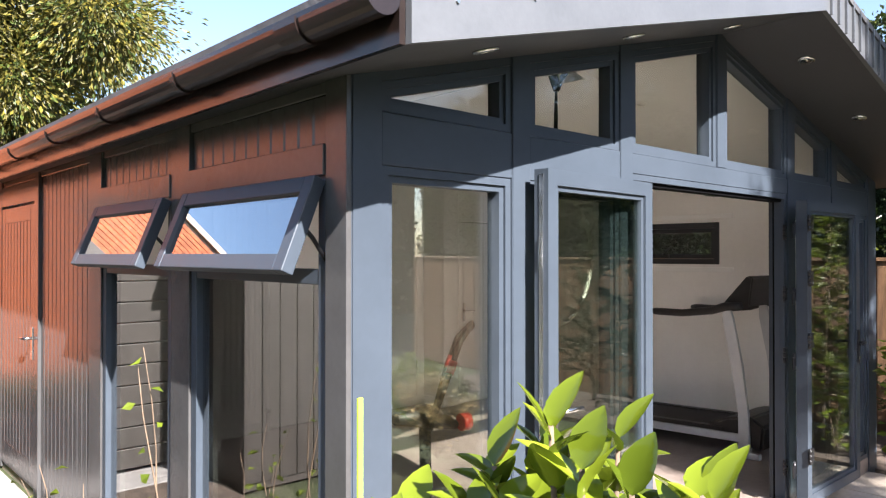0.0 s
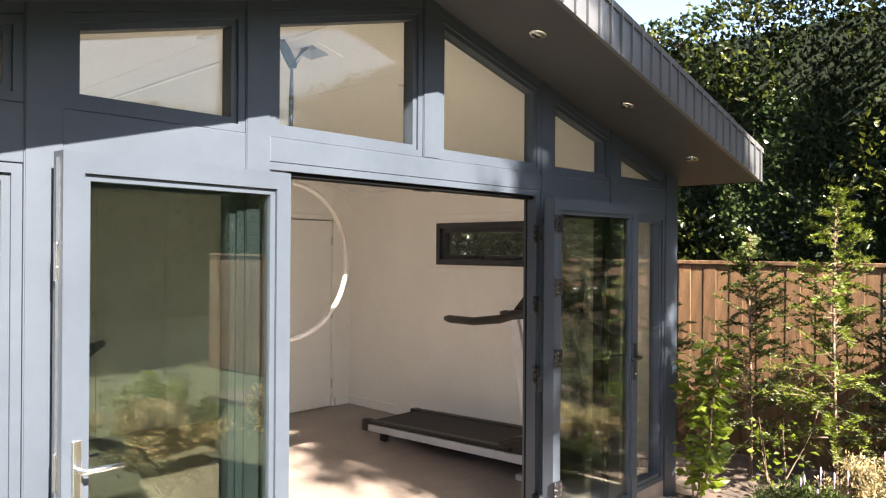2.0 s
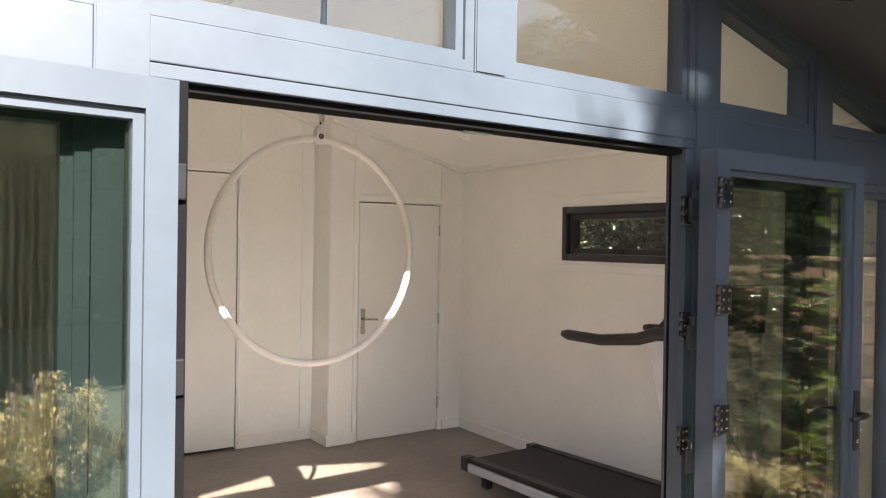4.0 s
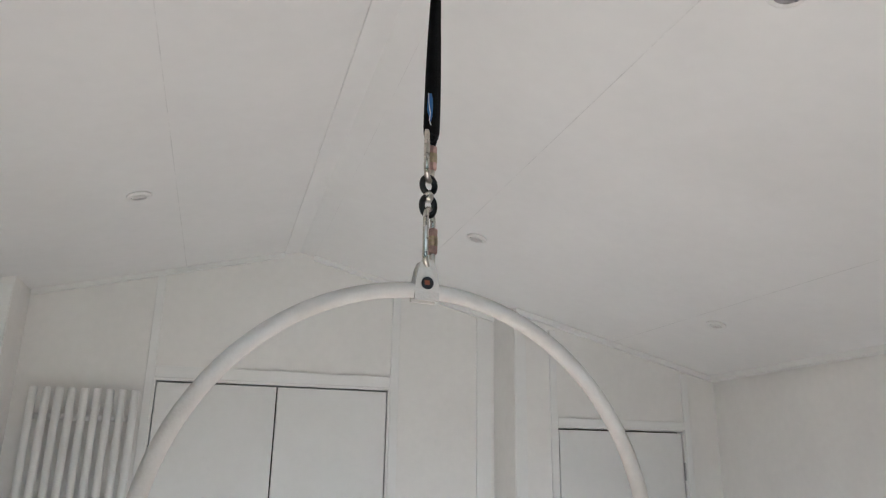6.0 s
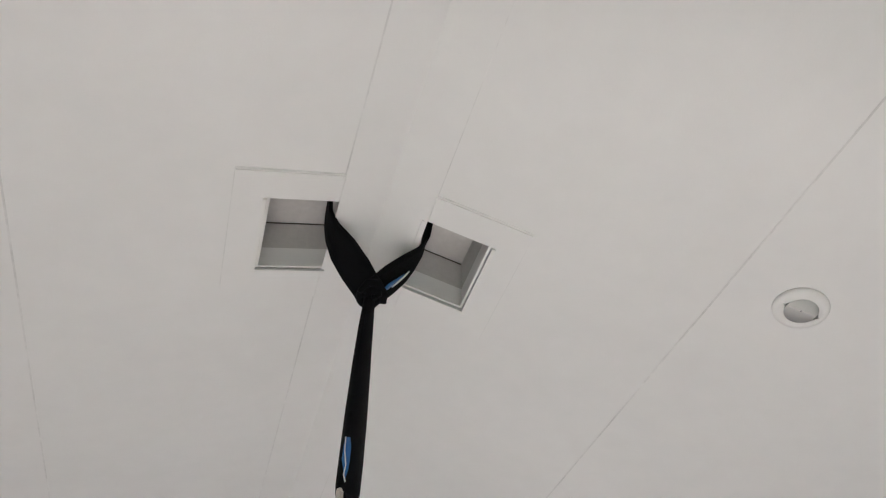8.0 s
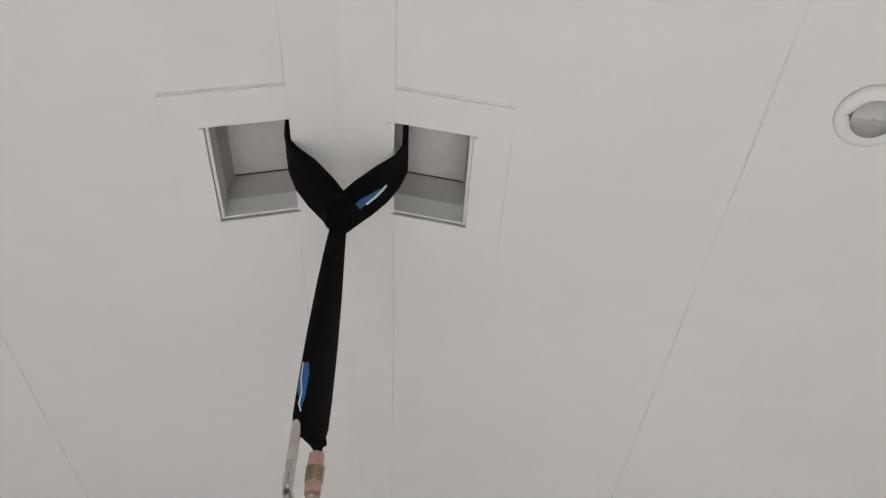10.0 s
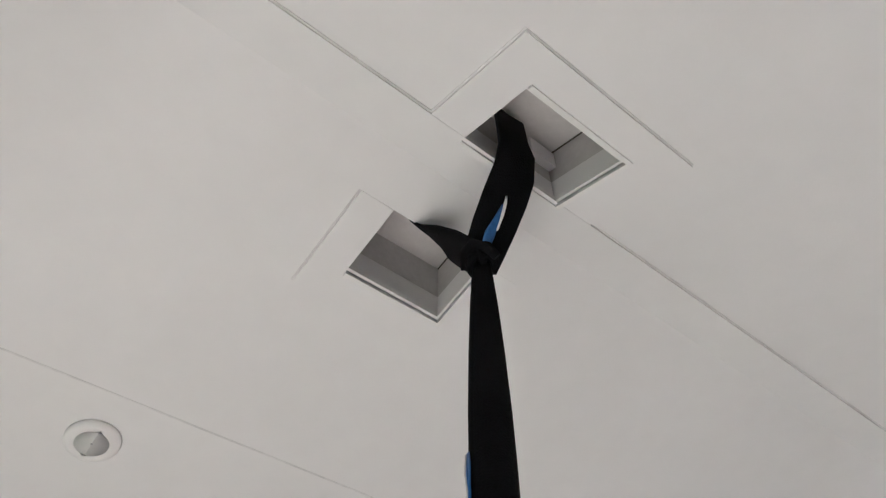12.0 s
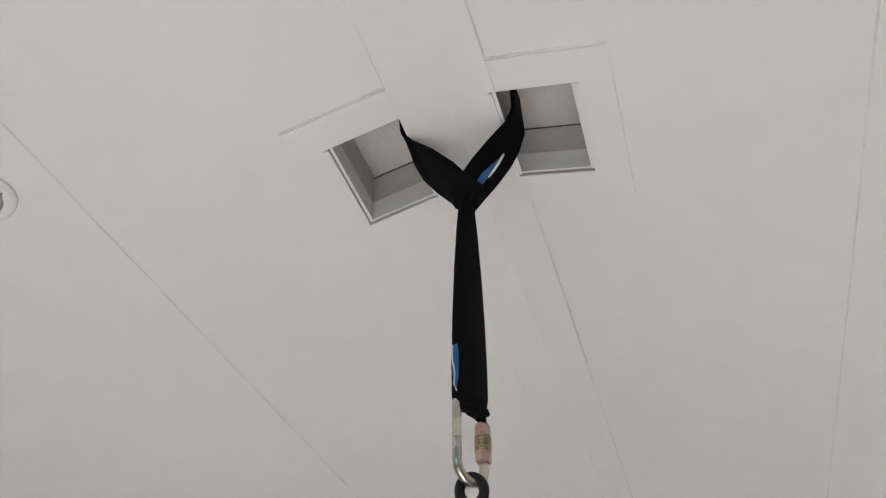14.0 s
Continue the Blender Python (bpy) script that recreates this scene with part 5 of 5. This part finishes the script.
sapling((9.3, 3.0, GROUND), 1.5, 0.4, M_CONIFER, M_CONIFER, 24, "thin dark evergreen sapling before the fence", 70, leaf=0.045, per=50)


def climber(base, height, seed, label, n=130, spread=0.16, leaf=0.075, material=None, stems=3):
    rg = np.random.default_rng(seed)
    top = empty("young_shrub", label, "shrub", "young shrubs")
    b = Vector(base)
    bm = bmesh.new()
    pl, wy, sz = [], [], []
    for k in range(stems):
        a, ph = rg.uniform(0, 6.28), rg.uniform(0, 6.28)
        hh = height * rg.uniform(0.75, 1.0)
        pts = [b + Vector((math.cos(a) * spread * t + 0.03 * math.sin(6 * t + ph), math.sin(a) * spread * t + 0.03 * math.cos(5 * t + ph), hh * t)) for t in np.linspace(0, 1, 8)]
        tube(bm, pts, 0.006, 6, radii=[0.007 * (1 - 0.75 * t) for t in np.linspace(0, 1, 8)])
        for j in range(n // stems):
            t = rg.uniform(0.15, 1.0)
            i = min(6, int(t * 7))
            c = pts[i].lerp(pts[i + 1], t * 7 - i)
            d = Vector(rg.normal(0, 1, 3))
            d.z = abs(d.z) * 0.3 - 0.35
            pl.append(c + d * 0.035)
            wy.append(d)
            sz.append(leaf * rg.uniform(0.6, 1.3))
    part("stem", bm, M_BARK, top)
    o = leaves("foliage", pl, wy, sz, material or M_LIME, 0.62, 0.22, seed)
    o.parent = top
    return top


climber((8.06, 2.16, GROUND), 1.28, 31, "lime-leaved young shrub against the corner post", 420, 0.16, 0.088, stems=5)
climber((8.5, 1.75, GROUND), 0.72, 32, "low lime-leaved shrub in the bed", 90, 0.25, 0.06, stems=4)
climber((2.72, 3.24, GROUND), 1.46, 33, "bare twiggy sapling with a few lime leaves", 22, 0.10, 0.055, stems=2)
climber((2.66, 2.85, GROUND), 1.12, 34, "bare twiggy sapling with a few lime leaves", 26, 0.12, 0.055, stems=3)
climber((2.55, 3.9, GROUND), 0.85, 35, "low lime-leaved shoots by the wall", 40, 0.2, 0.05, stems=4)
bm = bmesh.new()
box(bm, 2.604, 2.618, 1.836, 1.842, GROUND, 1.30)
tagged(part("plant_stake", bm, mat("lime_green_plastic", (0.42, 0.6, 0.05), 0.5)), "thin lime green plastic plant stake in the bed", "plant stake")


def big_leaf(bm, base, way, up, L, W):
    way = Vector(way).normalized()
    side = way.cross(Vector(up)).normalized()
    nrm = side.cross(way).normalized()
    rows = []
    for i, t in enumerate((0, 0.12, 0.32, 0.55, 0.78, 0.93, 1.0)):
        wd = W * 0.5 * (math.sin(math.pi * min(1, t ** 0.8)) ** 0.8 if 0 < t < 1 else 0.04)
        c = Vector(base) + way * (L * t) - nrm * (L * 0.16 * t * t)
        rows.append([bm.verts.new(c - side * wd + nrm * wd * 0.28), bm.verts.new(c), bm.verts.new(c + side * wd + nrm * wd * 0.28)])
    for q, r in zip(rows, rows[1:]):
        for k in (0, 1):
            f = bm.faces.new((q[k], q[k + 1], r[k + 1], r[k]))
            f.smooth = True


def laurel(base, height, seed, label, shoots=11, spread=0.34):
    rg = np.random.default_rng(seed)
    top = empty("laurel_bush", label, "bush")
    b = Vector(base)
    bs, bl = bmesh.new(), bmesh.new()
    for k in range(shoots):
        a = 2 * math.pi * k / shoots + rg.uniform(-0.3, 0.3)
        sp = spread * (0.25 + 0.75 * rg.uniform(0, 1) ** 0.6)
        hh = height * (1 - 0.16 * (sp / spread) ** 2) * rg.uniform(0.9, 1.02)
        end = b + Vector((math.cos(a) * sp, math.sin(a) * sp, hh))
        pts = [b + Vector((math.cos(a) * sp * t ** 1.3, math.sin(a) * sp * t ** 1.3, hh * t)) for t in np.linspace(0, 1, 7)]
        tube(bs, pts, 0.008, 6, radii=[0.011 * (1 - 0.65 * t) for t in np.linspace(0, 1, 7)])
        for j in range(44):
            t = 1 - 0.0135 * j
            i = min(5, int(t * 6))
            c = pts[i].lerp(pts[i + 1], t * 6 - i)
            an = j * 2.4 + rg.uniform(-0.4, 0.4)
            el = 1.0 - 0.034 * j + rg.uniform(-0.55, 0.3)
            w = Vector((math.cos(an) * math.cos(el), math.sin(an) * math.cos(el), math.sin(el)))
            big_leaf(bl, c, w, Vector((-math.cos(an), -math.sin(an), 0.8)), rg.uniform(0.062, 0.105), rg.uniform(0.038, 0.060))
    part("stem", bs, M_BARK, top)
    me = bpy.data.meshes.new("foliage")
    bl.to_mesh(me)
    bl.free()
    me.materials.append(M_LAUREL)
    o = new("foliage", me)
    o.parent = top
    return top


laurel((2.40, 1.02, GROUND), 1.58, 41, "glossy lime-green laurel bush beside the path", 60, 0.22)
laurel((2.28, 1.22, GROUND), 1.42, 42, "smaller glossy lime-green laurel bush", 14, 0.2)


def shrub(base, height, spread, material, n, seed, label, leaf=0.035, spikes=None):
    rg = np.random.default_rng(seed)
    top = empty("garden_shrub", label, "shrub", "border shrubs")
    b = Vector(base)
    bm = bmesh.new()
    pl, wy = [], []
    for k in range(26):
        a, r = rg.uniform(0, 6.28), spread * rg.uniform(0.2, 1.0)
        e = b + Vector((math.cos(a) * r, math.sin(a) * r, height * rg.uniform(0.55, 1.05) * (1 - 0.35 * (r / spread) ** 2)))
        mid = b.lerp(e, 0.5) + Vector((0, 0, 0.08))
        tube(bm, [b, mid, e], 0.004, 5, radii=[0.006, 0.004, 0.0015])
        for j in range(n // 26):
            t = rg.uniform(0.25, 1.0)
            c = b.lerp(mid, t * 2) if t < 0.5 else mid.lerp(e, t * 2 - 1)
            pl.append(c + Vector(rg.normal(0, 0.035, 3)))
            wy.append(rg.normal(0, 1, 3) + np.array((0, 0, 0.7)))
    part("stem", bm, M_BARK, top)
    o = leaves("foliage", pl, wy, rg.uniform(leaf * 0.6, leaf * 1.4, len(pl)), material, 0.4, 0.2, seed)
    o.parent = top
    if spikes:
        for k in range(spikes):
            bm = bmesh.new()
            a, r = rg.uniform(0, 6.28), spread * rg.uniform(0, 0.8)
            c = b + Vector((math.cos(a) * r, math.sin(a) * r, height * rg.uniform(0.9, 1.25)))
            tube(bm, [c - Vector((0, 0, 0.25)), c - Vector((0, 0, 0.06)), c - Vector((0, 0, 0.03)), c], 0.004, 6, radii=[0.0015, 0.002, 0.008, 0.003])
            part("flower_spike", bm, M_LILAC, top, "pale lilac flower spike")
    return top


for i, (x, y, h, s, mm, lf, sp) in enumerate(((4.95, -0.35, 0.9, 0.42, M_SHRUB, 0.04, 8), (5.85, -0.15, 0.8, 0.45, M_SHRUB, 0.04, 0), (4.35, -1.05, 0.85, 0.5, M_SHRUB, 0.04, 10), (5.3, -0.9, 0.95, 0.55, M_SHRUB, 0.04, 0), (6.3, -0.9, 0.8, 0.55, M_LIME, 0.045, 0), (3.5, -1.9, 0.9, 0.5, M_SHRUB, 0.04, 0), (7.3, -0.4, 0.75, 0.5, M_SHRUB, 0.04, 8), (7.9, 1.35, 0.42, 0.38, M_CONIFER, 0.04, 6), (8.55, 1.1, 0.5, 0.4, M_SHRUB, 0.035, 4), (8.3, 2.75, 0.3, 0.25, M_CONIFER, 0.04, 0))):
    shrub((x, y, GROUND), h, s, mm, 8500, 60 + i, "loose garden shrub in the border", lf, sp or None)


# ---- trees and far hedges ----
def tree(base, trunk_h, crown_c, crown_r, n, materials, seed, label, leaf=0.16, droop=0.0, squash=1.0):
    rg = np.random.default_rng(seed)
    top = empty("tree", label, "tree", "garden trees")
    b, c = Vector(base), Vector(crown_c)
    bm = bmesh.new()
    tube(bm, [b, b.lerp(c, 0.5), c], 0.2, 9, radii=[0.22, 0.16, 0.05])
    clumps = []
    for k in range(46):
        d = Vector(rg.normal(0, 1, 3)).normalized()
        r = crown_r * rg.uniform(0.45, 1.0)
        e = c + Vector((d.x * r, d.y * r, d.z * r * squash))
        st = b.lerp(c, rg.uniform(0.45, 1.0))
        tube(bm, [st, st.lerp(e, 0.5) + Vector((0, 0, 0.2)), e], 0.03, 6, radii=[0.05, 0.03, 0.008])
        clumps.append((e, crown_r * rg.uniform(0.16, 0.34)))
    part("trunk", bm, M_BARK, top)
    for mi, mm in enumerate(materials):
        pl, wy = [], []
        for e, r in clumps:
            for j in range(n // len(clumps) // len(materials)):
                d = Vector(rg.normal(0, 1, 3))
                pl.append(e + d * (r * 0.55))
                wy.append(np.array(d) + np.array((0, 0, -droop)) + rg.normal(0, 0.4, 3))
        o = leaves("crown", pl, wy, rg.uniform(leaf * 0.6, leaf * 1.4, len(pl)), mm, 0.4, 0.2, seed + mi)
        o.parent = top
    return top


tree((5.2, 18.5, GROUND), 4, (5.0, 18.0, 6.6), 3.3, 110000, (M_CONIFER, M_GOLD, M_SPRAY), 71, "large yellow-green conifer behind the building", 0.135, 0.9)
# unseen tree, added so its crown shades the right part of the gable
tree((5.3, -7.5, GROUND), 4, (5.27, -6.7, 8.15), 1.05, 17000, (M_HEDGE, M_LIME), 72, "unseen leafy tree added south of the terrace to shade the facade", 0.15, squash=1.6)
for i, (x0, x1, y0, y1, h) in enumerate(((-14, 16, -13.0, -12.4, 5.2), (-14.6, -14, -13, 20, 4.0))):
    hd = empty("boundary_hedge", "dark green clipped boundary hedge across the lawn", "hedge", "boundary hedges")
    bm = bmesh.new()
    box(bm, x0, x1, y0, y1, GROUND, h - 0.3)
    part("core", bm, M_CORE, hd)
    rg = np.random.default_rng(80 + i)
    n = 9000
    p = np.stack([rg.uniform(x0 - 0.1, x1 + 0.1, n), rg.uniform(y0 - 0.2, y1 + 0.2, n), rg.uniform(0, h, n)], 1)
    o = leaves("foliage", p, rg.normal(0, 1, (n, 3)) + np.array((0.3, 0.6, 0.2)), rg.uniform(0.15, 0.35, n), M_HEDGE, 0.6, 0.2, 90 + i)
    o.parent = hd

# ---- brick neighbour to the north-west, seen in the side windows ----
house = empty("house", "flat-roofed orange brick house with pale coping", "house")
HYF = 12.6
boxpart("wall", (-9.0, 3.6, HYF + 0.02, HYF + 7, GROUND, 4.78), M_MORTAR, house, bevel=0)
bw_, bh_ = 0.225, 0.075
verts, faces = [], []
for r in range(65):
    z = GROUND + r * bh_
    for k in range(56):
        x = -9.0 + k * bw_ + (bw_ / 2 if r % 2 else 0)
        x1 = min(x + bw_ - 0.011, 3.6)
        i0 = len(verts)
        verts += [(x, HYF, z), (x1, HYF, z), (x1, HYF, z + bh_ - 0.011), (x, HYF, z + bh_ - 0.011), (x, HYF + 0.021, z), (x1, HYF + 0.021, z), (x1, HYF + 0.021, z + bh_ - 0.011), (x, HYF + 0.021, z + bh_ - 0.011)]
        faces += [[i0 + q for q in f] for f in ((0, 1, 2, 3), (1, 5, 6, 2), (5, 4, 7, 6), (4, 0, 3, 7), (3, 2, 6, 7), (0, 4, 5, 1))]
me = bpy.data.meshes.new("bricks")
me.from_pydata(verts, [], faces)
me.materials.append(M_BRICK)
o = tagged(new("bricks", me), "", "", "", "stuff")
o.parent = house
boxpart("coping", (-9.1, 3.7, HYF - 0.06, HYF + 0.3, 4.79, 4.88), M_PAVE, house, "pale stone parapet coping")
boxpart("roof", (-9.0, 3.6, HYF + 0.31, HYF + 7, 4.785, 4.82), M_ROOF, house, "flat felt roof", bevel=0)

# dark boarded shed and slatted side gate beside the path
shed = empty("shed", "dark brown vertically boarded garden shed", "shed")
boxpart("body", (-1.6, 1.9, 5.44, 8.2, GROUND, 2.1), M_BROWN, shed, bevel=0)
bm = bmesh.new()
box(bm, -1.8, 1.93, 5.2, 8.4, 2.1, 2.18, bevel=0.01)
part("roof", bm, M_ROOF, shed)
for k in range(23):
    boxpart("board", (-1.59 + k * 0.152, -1.445 + k * 0.152, 5.42, 5.4395, GROUND + 0.06, 2.09), M_BROWN, shed, bevel=0.004)
gate = empty("side_gate", "dark brown horizontally slatted side gate", "gate")
for k in range(13):
    boxpart("slat", (1.95, 2.62, 6.45, 6.475, GROUND + 0.06 + k * 0.168, GROUND + 0.218 + k * 0.168), M_BROWN, gate, bevel=0.004)
for x in (1.97, 2.56):
    boxpart("post", (x, x + 0.05, 6.476, 6.52, GROUND, 2.1), M_BROWN, gate, bevel=0.003)
